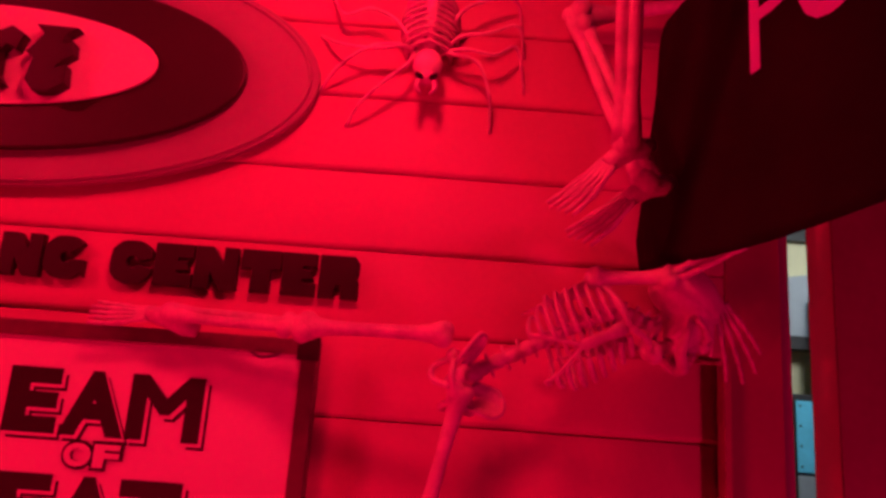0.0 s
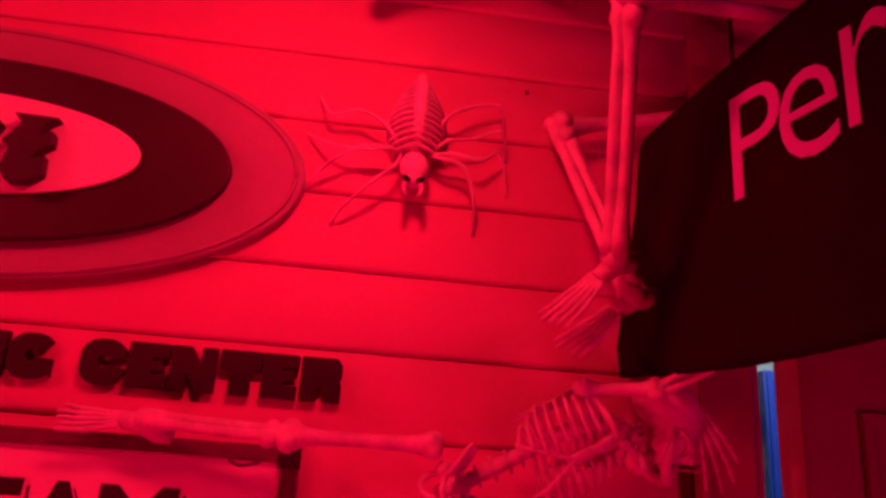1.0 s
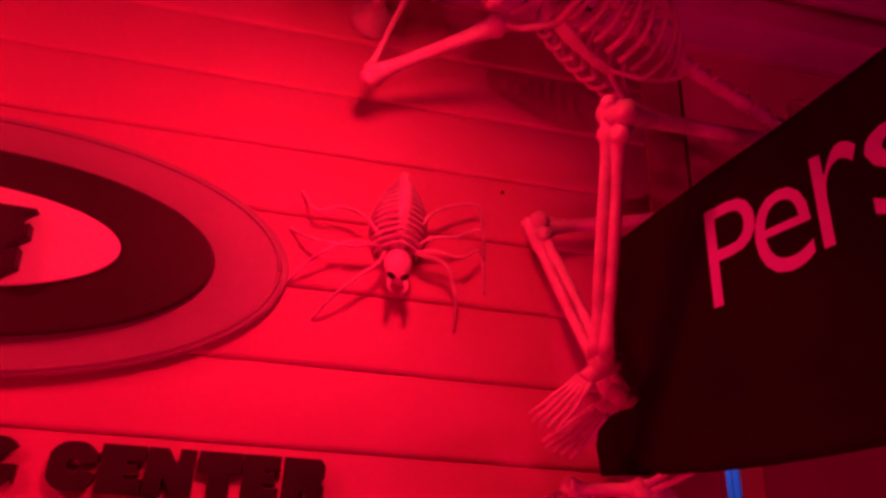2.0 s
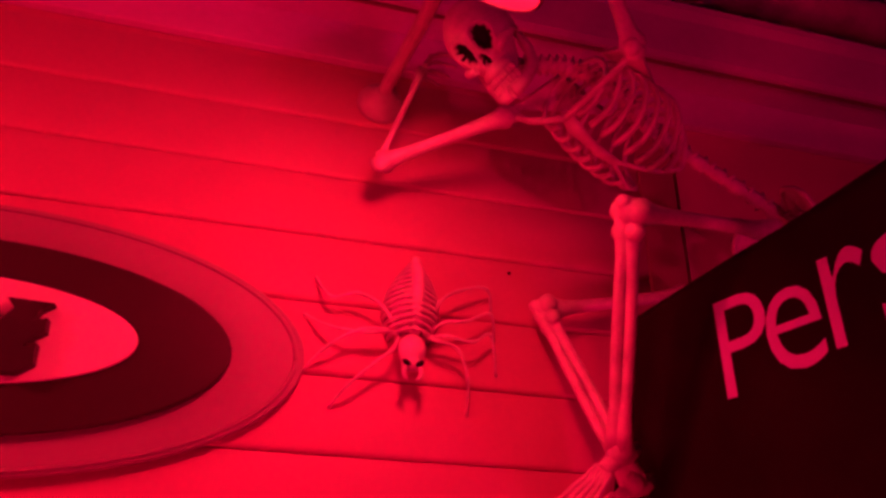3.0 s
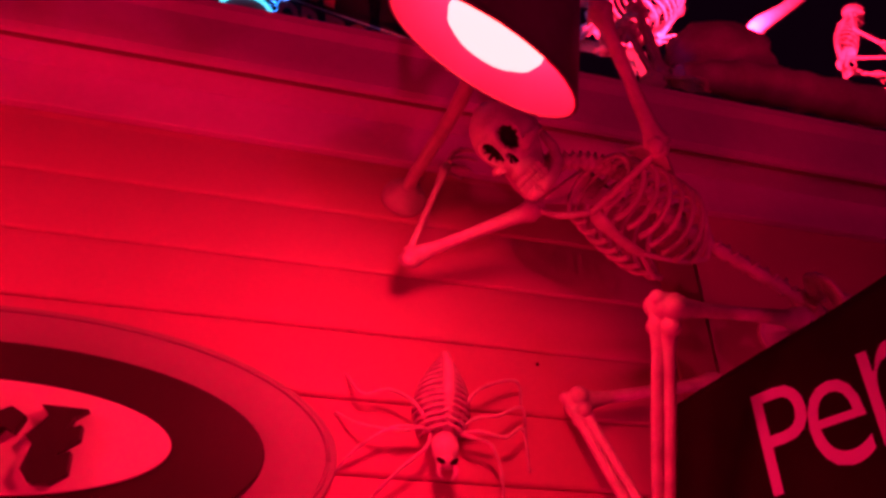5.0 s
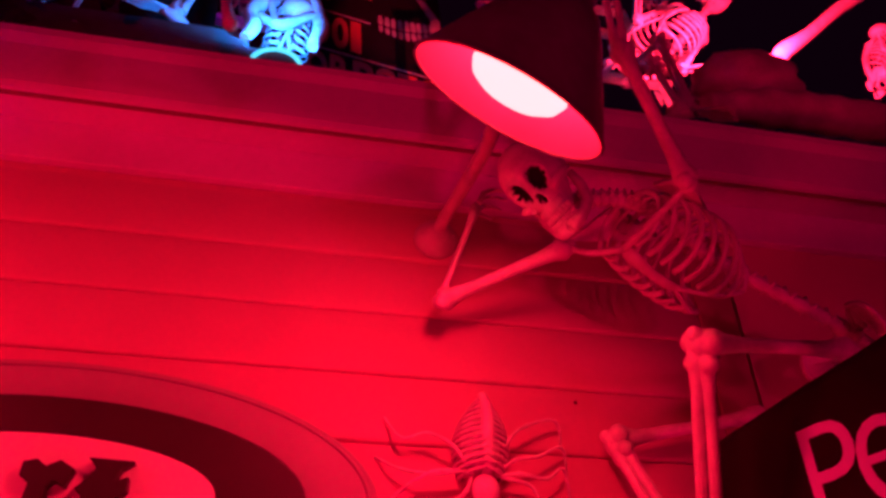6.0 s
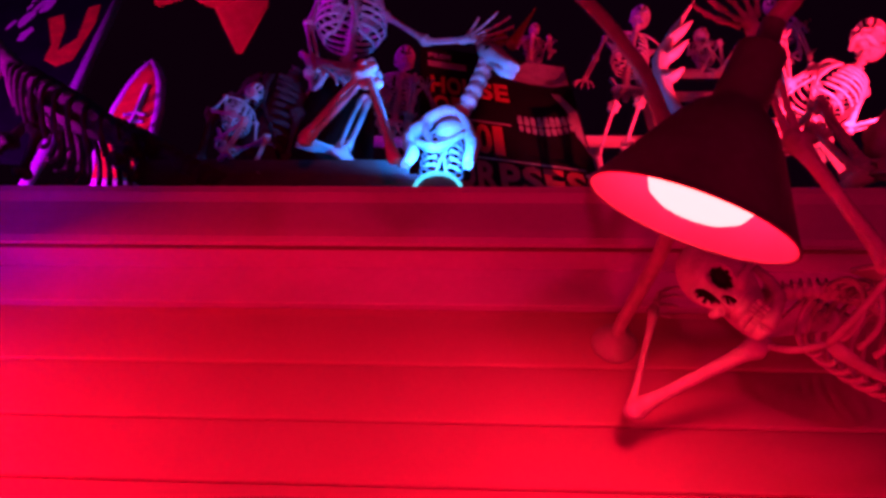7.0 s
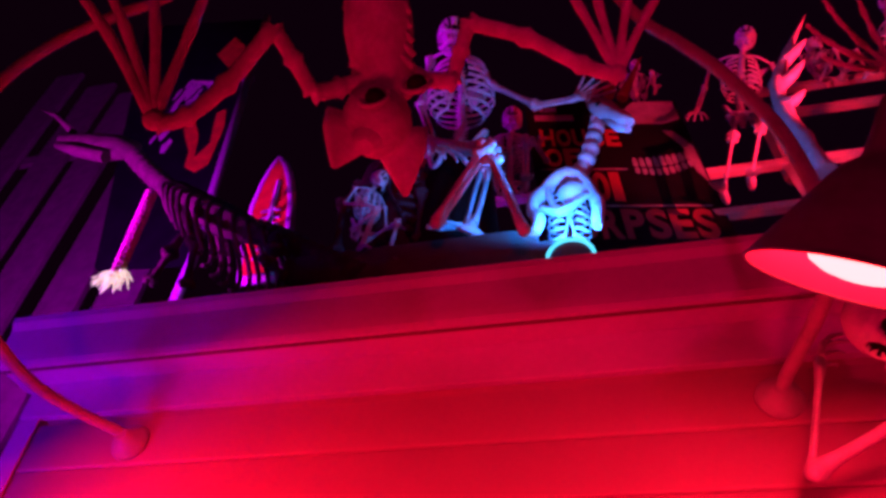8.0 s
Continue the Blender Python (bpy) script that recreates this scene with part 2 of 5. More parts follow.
tagged(part("wall_east", b, M_WALL), "painted wall beyond the door", "wall", kind="structure")

door = empty("door_1", (0, 0, 0), "dark purple panelled door standing slightly ajar", "door", kind="structure")
DOOR = pose(0.872, -0.012, 0.02, 0, 0, 4)
b = Build()
b.box((0.0, 0, 0), (0.87, 0.045, 2.25))
leaf = part("leaf", b, M_DOOR, door, bevel=0.004)
leaf.matrix_local = DOOR
# edge turned to the red light; its brightness comes from the lighter wall paint
b = Build()
b.grid([[Vector((x, y, z)) for x, y in ((-0.021, 0.046), (-0.002, -0.002), (-0.001, 0.046))] for z in (0.0, 2.25)])
part("lit_edge_strip", b, M_WALL, leaf, "bevelled edge of the door, red light on it put in as lighter paint", bevel=0.001)
for x0, x1, z0, z1 in ((0.12, 0.40, 0.2, 0.95), (0.48, 0.76, 0.2, 0.95), (0.12, 0.40, 1.1, 1.80), (0.48, 0.76, 1.1, 1.80)):
    b = Build()
    for lo, hi in (((x0, -0.012, z0), (x1, 0, z0 + 0.02)), ((x0, -0.012, z1 - 0.02), (x1, 0, z1)), ((x0, -0.012, z0 + 0.02), (x0 + 0.02, 0, z1 - 0.02)), ((x1 - 0.02, -0.012, z0 + 0.02), (x1, 0, z1 - 0.02))):
        b.box(lo, hi)
    part("panel_moulding", b, M_DOOR, leaf, bevel=0.002)

b = Build()
b.box((0.3, 2.6, 0), (3.4, 2.7, 3.0))
b.box((0.3, 0.15, 0), (0.4, 2.6, 3.0))
b.box((3.3, 0.15, 0), (3.4, 2.6, 3.0))
tagged(part("wall_room", b, M_ROOM), "cream painted walls of the room behind the door", "wall", kind="structure")
b = Build()
b.box((0.3, 0.15, 2.95), (3.4, 2.7, 3.03))
tagged(part("ceiling", b, M_GREYROOM), "grey ceiling of the room", "ceiling", kind="structure")
shelf = empty("wall_cabinet", (0, 0, 0), "grey wall cabinet over a black shelf board", "cabinet")
b = Build()
b.grid([[Vector((x, y, z)) for y, z in ((2.50, 2.104), (2.50, 2.40 + 0.09 * k), (2.598, 2.40 + 0.09 * k), (2.598, 2.104))] for k, x in enumerate((1.9, 2.45))])
part("body", b, M_GREYROOM, shelf, bevel=0.004)
b = Build()
b.box((1.88, 2.49, 2.034), (2.60, 2.598, 2.102))
part("shelf_board", b, M_BLACK, shelf, "black lower shelf board", bevel=0.003)
b = Build()
b.box((1.9, 2.55, 2.64), (2.60, 2.598, 2.86))
part("top_board", b, M_BLACK, shelf, "black top board", bevel=0.003)
fridge = empty("steel_locker", (0, 0, 0), "pale blue steel locker lit by cold light", "locker")
b = Build()
b.box((1.95, 2.46, 0.0), (2.75, 2.598, 1.80))
part("body", b, M_BLACK, fridge, bevel=0.006)
for i in range(2):
    x = 2.03 + 0.30 * i
    b = Build()
    b.box((x, 2.445, 1.41), (x + 0.27, 2.459, 1.765))
    part("door", b, M_STEEL, fridge, bevel=0.004)
    b = Build()
    b.box((x, 2.445, 0.10), (x + 0.27, 2.459, 1.395))
    part("drawer", b, M_GREYROOM, fridge, bevel=0.004)
    for k in range(4):
        b = Build()
        b.ball((x + 0.02, 2.444, 1.44 + 0.1 * k), 0.006, seg=6, rings=4)
        part("rivet", b, M_BLACK, fridge)
hanging = empty("blue_locker", (0, 0, 0), "tall blue locker beside the shelf", "locker")
b = Build()
b.box((2.125, 2.30, 0.0), (2.44, 2.44, 2.32))
part("body", b, M_BLUE, hanging, bevel=0.006)
for i in range(7):
    b = Build()
    b.box((2.140 + 0.042 * i, 2.288, 0.15), (2.172 + 0.042 * i, 2.299, 2.30))
    part("slat", b, M_BLUE, hanging, bevel=0.003)
lamp("room_light", "AREA", (2.1, 1.4, 2.80), (2.2, 2.4, 1.6), 17, (0.80, 0.92, 1.0), 0.4)

# ---- signs on the wall ----
XC, ZC = -0.722, 2.163


def ellipse(a, c, n=72, dz=0.0):
    return [(XC + a * math.cos(2 * math.pi * i / n), ZC + dz + c * math.sin(2 * math.pi * i / n)) for i in range(n)]


oval = empty("oval_sign", (0, 0, 0), "large oval sign of stacked boards with dark ring and pale centre", "sign")
for nm, a, c, y0, y1, mat, dz in (("back_board", 0.623, 0.250, -0.012, -0.032, M_RING, 0.0), ("dark_ring", 0.489, 0.178, -0.032, -0.050, M_DARKRING, -0.007), ("centre_board", 0.326, 0.100, -0.050, -0.056, M_WHITE, -0.003)):
    b = Build()
    b.prism(ellipse(a, c, dz=dz), y0, y1)
    part(nm, b, mat, oval, bevel=0.004)
b = Build()
rim = [Vector((XC + 0.606 * math.cos(t), -0.033, ZC + 0.240 * math.sin(t))) for t in (2 * math.pi * i / 96 for i in range(97))]
b.tube(rim, 0.004, 6)
part("raised_edge", b, M_RING, oval, smooth=True)
def cut_letter(outline, x0, x1, z0, z1, back, front, parent):
    """One letter sawn out of thick board; the outline lies in a unit square."""
    b = Build()
    b.prism([(x0 + (x1 - x0) * u, z0 + (z1 - z0) * v) for u, v in outline], back, front)
    return part("letter", b, M_BLACK, parent, bevel=0.0012)


def round_letter(a0, a1, hole, mouth):
    """A fat round letter: outer arc, then back along the small counter."""
    arc = [radians(a0 + (a1 - a0) * i / 22) for i in range(23)]
    outer = [(0.5 + 0.5 * max(-1.0, min(1.0, 1.12 * math.cos(a))), 0.5 + 0.5 * max(-1.0, min(1.0, 1.06 * math.sin(a)))) for a in arc]
    inner = [(0.52 + hole * math.cos(a), 0.5 + hole * math.sin(a)) for a in reversed(arc)]
    return outer + mouth + inner


GOTHIC_R = ((0, 0.95), (0.25, 1), (0.45, 0.90), (0.70, 1), (1, 0.88), (0.88, 0.62), (0.66, 0.70), (0.55, 0.60), (0.58, 0.20), (0.75, 0.05), (0.40, 0), (0.05, 0.06), (0.18, 0.25), (0.20, 0.65), (0, 0.75))
GOTHIC_T = ((0.12, 1), (1, 0.98), (0.78, 0.87), (0.70, 0.71), (0.95, 0.77), (0.98, 0.58), (0.78, 0.48), (0.64, 0.35), (0.88, 0.42), (0.92, 0.14), (0.62, 0), (0.28, 0), (0.08, 0.16), (0.16, 0.48), (0, 0.58), (0.14, 0.70), (0.30, 0.86))
cut_letter(GOTHIC_R, -0.722, -0.636, 2.086, 2.206, -0.0555, -0.080, oval)
cut_letter(GOTHIC_T, -0.628, -0.540, 2.082, 2.213, -0.0555, -0.080, oval)

FAT = {
    "N": ((0, 0), (0.37, 0), (0.37, 0.40), (0.61, 0), (1, 0), (1, 1), (0.66, 1), (0.66, 0.62), (0.41, 1), (0, 1)),
    "E": ((0, 0), (1, 0), (1, 0.32), (0.60, 0.32), (0.60, 0.39), (0.92, 0.39), (0.84, 0.62), (0.60, 0.62), (0.60, 0.69), (1, 0.69), (1, 1), (0, 1)),
    "T": ((0.27, 0), (0.76, 0), (0.76, 0.55), (1, 0.55), (1, 1), (0, 1), (0, 0.55), (0.27, 0.55)),
    "R": ((0, 0), (0.42, 0), (0.42, 0.28), (0.56, 0.28), (0.56, 0), (1, 0), (1, 0.40), (0.92, 0.50), (1, 0.60), (1, 0.86), (0.88, 1), (0, 1)),
    "C": round_letter(14, 346, 0.13, []),
    "G": round_letter(38, 322, 0.12, [(1, 0.06), (1, 0.46), (0.66, 0.46)]),
}
word = empty("letter_sign", (0, 0, 0), "thick dark cut-out letters fixed on the siding", "sign")
for ch, x0, x1 in (("N", -0.632, -0.558), ("G", -0.553, -0.480), ("C", -0.434, -0.360), ("E", -0.356, -0.287), ("N", -0.284, -0.207), ("T", -0.202, -0.130), ("E", -0.128, -0.066), ("R", -0.061, 0.010)):
    cut_letter(FAT[ch], x0, x1, 1.754, 1.832, -0.004, -0.024, word)

board = empty("menu_sign", (0, 0, 0), "white printed board with bold black words in a thin frame", "sign")
b = Build()
b.box((-1.15, -0.045, 1.0), (-0.072, -0.012, 1.648))
part("panel", b, M_WHITE, board)
for lo, hi in (((-1.18, -0.052, 1.648), (-0.044, -0.010, 1.676)), ((-0.072, -0.052, 0.97), (-0.044, -0.010, 1.648)), ((-1.18, -0.052, 0.97), (-1.152, -0.010, 1.648)), ((-1.152, -0.052, 0.97), (-0.072, -0.010, 0.998))):
    b = Build()
    b.box(lo, hi)
    part("frame_bar", b, M_FRAME, board, bevel=0.003)
b = Build()
b.box((-0.078, -0.056, 1.640), (-0.040, -0.052, 1.680))
part("corner_plate", b, M_BLACK, board, "black corner plate", bevel=0.001)
b = Build()
b.tube(smooth_path([(-0.155, -0.060, 1.647), (-0.135, -0.062, 1.640), (-0.105, -0.060, 1.647)], 6), 0.0025, 6)
part("wire_loop", b, M_SHADE, board, smooth=True)
for ch, x0, x1, z0, z1 in (("R", -0.682, -0.575, 1.490, 1.597), ("E", -0.555, -0.466, 1.490, 1.597), ("A", -0.462, -0.352, 1.490, 1.597), ("M", -0.344, -0.232, 1.490, 1.597),
                           ("E", -0.545, -0.452, 1.320, 1.426), ("A", -0.448, -0.338, 1.320, 1.426), ("T", -0.342, -0.240, 1.320, 1.426)):
    for dx, y, mat in ((0.010, -0.0451, M_BLACK), (0.0055, -0.0457, M_WHITE), (0.0, -0.0463, M_BLACK)):
        letters("letter", ch, x0 + dx, x1 + dx, z0 - dx, z1 - dx, y, 0.0008, mat, board, 0.0 if ch == "M" else 0.055)
        if ch == "M":
            for e in (-0.006, 0.006):
                letters("letter", ch, x0 + dx + e, x1 + dx + e, z0 - dx, z1 - dx, y - 0.0001 * (1 + (e > 0)), 0.0008, mat, board)
for ch, x0, x1 in (("O", -0.443, -0.398), ("F", -0.394, -0.351)):
    letters("letter", ch, x0 - 0.004, x1 + 0.006, 1.436, 1.484, -0.0473, 0.0006, M_BLACK, board, 0.09)
    letters("letter", ch, x0, x1, 1.441, 1.479, -0.0480, 0.0008, M_WHITE, board, 0.05)

# ---- banner that stands out from the wall ----
U = Vector((0.2357, -0.9718, 0)).normalized()
BAN = Matrix(((U.x, U.y * -1, 0, 0.502), (U.y, U.x, 0, -0.074), (0, 0, 1, 0), (0, 0, 0, 1)))
banner = empty("cloth_banner", (0, 0, 0), "black cloth banner with pale printed letters, standing out from the wall", "banner")
def edge_at(z, table):
    for (z0, x0), (z1, x1) in zip(table, table[1:]):
        if z <= z1:
            return x0 + (x1 - x0) * (z - z0) / (z1 - z0)
    return table[-1][1]


NEAR_WALL = ((1.80, 0.002), (1.834, 0.0), (1.89, -0.012), (1.97, 0.010), (2.07, 0.034), (2.14, 0.052), (2.24, 0.064), (2.262, 0.074), (2.28, 0.115), (2.292, 0.16), (2.40, 0.19))
b = Build()
rows = []
for i in range(29):
    s = i / 28
    top = 2.266 + 0.098 * s ** 0.85 + 0.003 * math.sin(11 * s)
    bot = 1.834 - 0.016 * math.sin(min(1.0, s / 0.72) * math.pi)
    row = []
    for k in range(25):
        f = k / 24
        z = bot + (top - bot) * f
        start = edge_at(z, NEAR_WALL)
        x = start + (0.93 - start) * s
        row.append(BAN @ Vector((x, 0.0025 * math.sin(7 * x + 2 * f) * min(1, 4 * s), z)))
    rows.append(row)
b.grid(rows, close=False)
cloth = part("cloth", b, M_CLOTH, banner, smooth=True)
md = cloth.modifiers.new("thick", "SOLIDIFY")
md.thickness = 0.004
b = Build()
b.tube([BAN @ Vector((0.08, 0.012, 2.250)), BAN @ Vector((0.40, 0.012, 2.293)), BAN @ Vector((0.93, 0.012, 2.350))], 0.008, 10)
part("rod", b, M_SHADE, banner, smooth=True)
for ch, x0, x1, z0, z1 in (("P", 0.306, 0.404, 2.062, 2.229), ("e", 0.400, 0.497, 2.075, 2.206), ("r", 0.509, 0.580, 2.088, 2.230), ("s", 0.588, 0.680, 2.096, 2.226)):
    letters("letter", ch, x0, x1, z0, z1, -0.006, 0.001, M_PRINT, banner, -0.007, BAN)

# ---- sign lights ----
def sign_light(rim, axis, arm, label):
    """A barn light: enamelled cone shade on a swan-neck arm with a round wall plate."""
    thing = empty("sign_light", rim, label, "lamp", "sign lights over the wall")
    turn = axis.to_track_quat("Z", "Y").to_matrix()

    def ring(r, h, n=40):
        return [rim + turn @ Vector((r * math.cos(2 * math.pi * j / n), r * math.sin(2 * math.pi * j / n), h)) for j in range(n)]

    outer = ((0.157, 0.0), (0.152, 0.012), (0.118, 0.075), (0.082, 0.140), (0.066, 0.165), (0.050, 0.178), (0.046, 0.182), (0.042, 0.190), (0.038, 0.28), (0.034, 0.285), (0.018, 0.288), (0.018, 0.33))
    inner = ((0.1575, -0.0005), (0.149, 0.012), (0.114, 0.075), (0.078, 0.140), (0.05, 0.160), (0.01, 0.162))
    shade = Build()
    shade.grid([ring(r, h) for r, h in outer], cap=False)
    sh = part("shade", shade, M_SHADE, thing, "black enamel cone shade, violet light put into its colour", smooth=True)
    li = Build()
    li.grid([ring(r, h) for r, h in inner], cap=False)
    part("lining", li, M_INNER, sh, "white enamel inside, red bulb glow put into its colour", smooth=True)
    rm = Build()
    rm.tube([*ring(0.157, -0.001), ring(0.157, -0.001)[0]], 0.003, 6)
    part("rolled_rim", rm, M_SHADE, sh, smooth=True)
    bu = Build()
    bu.grid([ring(r, h, 28) for r, h in ((0.004, 0.003), (0.03, 0.005), (0.053, 0.011), (0.072, 0.022), (0.080, 0.037), (0.076, 0.070), (0.03, 0.145))])
    bulb = part("bulb", bu, M_BULB, thing, "lit round flood bulb", smooth=True)
    bulb.visible_shadow = False
    tip = rim + axis * 0.325
    pts = smooth_path([*arm, tip + axis * 0.10, tip], 8)
    ar = Build()
    ar.tube(pts, 0.0155, 14)
    part("swan_neck_arm", ar, M_ARM, thing, "painted steel swan-neck tube", smooth=True)
    base, p0 = Build(), Vector(arm[0])
    n = 24
    base.grid([[Vector((p0.x + r * math.cos(2 * math.pi * j / n), y, p0.z + r * math.sin(2 * math.pi * j / n))) for j in range(n)]
               for r, y in ((0.055, -0.012), (0.055, -0.020), (0.048, -0.032), (0.030, -0.042), (0.020, -0.062), (0.0145, -0.064))])
    part("wall_plate", base, M_ARM, thing, smooth=True)
    for s in (-1, 1):
        sc = Build()
        sc.ball((p0.x + 0.038 * s, -0.036, p0.z), 0.005, 0.004, 0.005, seg=8, rings=5)
        part("screw", sc, M_ARM, thing)
    return thing


sign_light(SHADE_R, AXIS_R, [(0.01, -0.012, 2.815), (0.015, -0.1, 2.815), (0.03, -0.2, 2.81), (0.05, -0.4, 2.79), (0.055, -0.54, 2.82), (0.045, -0.58, 2.90), (0.030, -0.58, 3.09), (0.0, -0.58, 3.21),
                              (-0.045, -0.58, 3.35), (-0.11, -0.58, 3.49), (-0.185, -0.58, 3.64), (-0.25, -0.66, 3.76), (-0.2, -0.88, 3.76), (0.0, -1.0, 3.5), (0.12, -1.02, 3.15)],
           "black barn light on a swan-neck arm with lit bulb")
sign_light(SHADE_L, AXIS_L, [(-1.70, -0.012, 2.815), (-1.714, -0.06, 2.825), (-1.765, -0.15, 2.827), (-1.821, -0.30, 2.833), (-1.87, -0.45, 2.89), (-1.95, -0.64, 3.04), (-1.94, -0.78, 3.22), (-1.83, -0.85, 3.40),
                              (-1.75, -0.85, 3.575), (-1.61, -0.85, 3.67), (-1.40, -0.88, 3.71), (-1.36, -1.05, 3.70), (-1.62, -1.15, 3.5), (-1.80, -1.10, 3.15)],
           "black barn light on a swan-neck arm beside the house corner")


# ---- skeleton figures ----
def frame_of(up, face):
    z = Vector(up).normalized()
    y = Vector(face)
    y = (y - z * y.dot(z)).normalized()
    x = y.cross(z)
    return Matrix((x, y, z)).transposed()


def skull(b, c, up, face, s=1.0, fine=True):
    m = frame_of(up, face)
    c = Vector(c)
    sockets = (Vector((0.40, 0.90, -0.16)).normalized(), Vector((-0.40, 0.90, -0.16)).normalized())
    nose = Vector((0, 0.86, -0.50)).normalized()

    def shape(d, q):
        # cranium that narrows to the cheeks and the upper jaw
        if d.z < -0.1:
            k = min(1.0, (-d.z - 0.1) / 0.6)
            q = Vector((q.x * (1 - 0.30 * k), q.y * (1 - 0.12 * k) + 0.012 * k * s * (d.y > 0), q.z))
            if d.y > 0.1:
                q.z -= 0.022 * s * k
            if d.y < 0:
                q.z *= 1 - 0.45 * k
        brow = max(0.0, 1 - abs(d.z - 0.10) / 0.12) * max(0.0, d.y)
        q = q * (1 + 0.035 * brow)
        temple = max(0.0, 1 - abs(d.z + 0.05) / 0.25) * max(0.0, abs(d.x) - 0.75) * 4
        q = q * (1 - 0.05 * temple)
        # sunken eye sockets and nose opening
        for o, wide in ((sockets[0], 0.30), (sockets[1], 0.30), (nose, 0.17)):
            a = d.angle(o)
            if a < wide:
                q = q * (1 - 0.34 * min(1.0, (wide - a) / (wide * 0.30)))
            elif a < wide * 1.35:
                q = q * (1 + 0.030 * (1.35 - a / wide) / 0.35)
        return q

    seg, rings = (132, 88) if fine else (28, 18)

    def hollow(i, j):
        a, h = -math.pi / 2 + math.pi * (i + 0.5) / rings, 2 * math.pi * (j + 0.5) / seg
        d = Vector((math.cos(a) * math.cos(h), math.cos(a) * math.sin(h), math.sin(a)))
        return int(d.angle(sockets[0]) < 0.27 or d.angle(sockets[1]) < 0.27 or d.angle(nose) < 0.15)

    b.ball(c, 0.071 * s, 0.093 * s, 0.088 * s, m, seg, rings, hollow, shape)
    # cheekbones, jaw and teeth
    p = lambda x, y, z: c + m @ (Vector((x, y, z)) * s)
    for k in (-1, 1):
        b.tube([p(0.064 * k, 0.0, -0.035), p(0.064 * k, 0.035, -0.040), p(0.050 * k, 0.066, -0.046), p(0.030 * k, 0.076, -0.056)], [0.005 * s, 0.007 * s, 0.010 * s, 0.009 * s], 7)
        b.tube([p(0.057 * k, -0.005, -0.045), p(0.056 * k, 0.004, -0.085), p(0.046 * k, 0.022, -0.118), p(0.024 * k, 0.066, -0.134), p(0.0, 0.076, -0.136)],
               [0.008 * s, 0.011 * s, 0.013 * s, 0.014 * s, 0.015 * s], 8)
    b.tube([p(-0.028, 0.062, -0.082), p(0, 0.074, -0.080), p(0.028, 0.062, -0.082)], [0.012 * s, 0.015 * s, 0.012 * s], 8)
    for row, z in ((0, -0.099), (1, -0.115)):
        for k in range(8 if fine else 4):
            t = (k - (3.5 if fine else 1.5)) * (0.0085 if fine else 0.016)
            y = 0.079 - 6.5 * t * t
            w = 0.00415 if fine else 0.007
            b.box((t - w, y - 0.008, z - 0.007), (t + w, y, z + 0.007), Matrix.Translation(c) @ (m.to_4x4() @ Matrix.Scale(s, 4)))


def long_bone(b, p, q, r, seg=8, knob=1.7):
    p, q = Vector(p), Vector(q)
    d = q - p
    at = (0.0, 0.02, 0.06, 0.12, 0.22, 0.5, 0.78, 0.88, 0.94, 0.98, 1.0)
    rr = (0.6, 1.0 * knob, 1.05 * knob, 1.3, 1.05, 0.9, 1.0, 1.3, 1.1 * knob, 1.0 * knob, 0.6)
    b.tube([p + d * a for a in at], [r * k for k in rr], seg)
    side = d.orthogonal().normalized() * r * knob * 0.55
    for e in (p + d * 0.03, q - d * 0.03):
        b.ball(e + side, r * knob * 0.75, seg=seg, rings=5)
        b.ball(e - side, r * knob * 0.75, seg=seg, rings=5)


def two_bones(b, p, q, r, side, seg=7):
    p, q, n = Vector(p), Vector(q), Vector(side)
    for k in (-1, 1):
        o = n * k
        pts = smooth_path([p + o * 0.7, p + (q - p) * 0.3 + o * 1.1, p + (q - p) * 0.7 + o * 1.1, q + o * 0.7], 3)
        rr = [r * (1.5 if i in (0, len(pts) - 1) else 1.25 if i in (1, len(pts) - 2) else 0.85) for i in range(len(pts))]
        b.tube(pts, rr, seg)
    b.ball(p, r * 2.0, seg=8, rings=6)
    b.ball(q, r * 1.8, seg=8, rings=6)


def hand(b, wrist, way, palm, s=1.0, spread=0.25, curl=0.25, seg=5):
    w, d = Vector(wrist), Vector(way).normalized()
    n = Vector(palm)
    n = (n - d * n.dot(d)).normalized()
    x = d.cross(n)
    b.ball(w + d * 0.012 * s, 0.015 * s, seg=8, rings=5)
    for k in range(5):
        a = (k - 2) * spread
        f = (d * math.cos(a) + x * math.sin(a)).normalized()
        length = (0.055, 0.085, 0.092, 0.086, 0.07)[k] * s
        p = w + x * (k - 2) * 0.008 * s + d * 0.015 * s
        pts, q, g = [p], p, f
        for j, part_len in enumerate((0.75, 0.50, 0.34, 0.24)):
            q = q + g * length * part_len
            pts.append(q)
            g = (g + n * curl).normalized()
        dense, rr = [], []
        for j in range(4):
            for t in (0.0, 0.15, 0.5, 0.85):
                dense.append(pts[j].lerp(pts[j + 1], t))
                rr.append((0.0055 - 0.0006 * j) * s * (1.25 if t in (0.0, 0.15, 0.85) else 0.75))
        b.tube(dense + [pts[-1]], rr + [0.003 * s], seg)


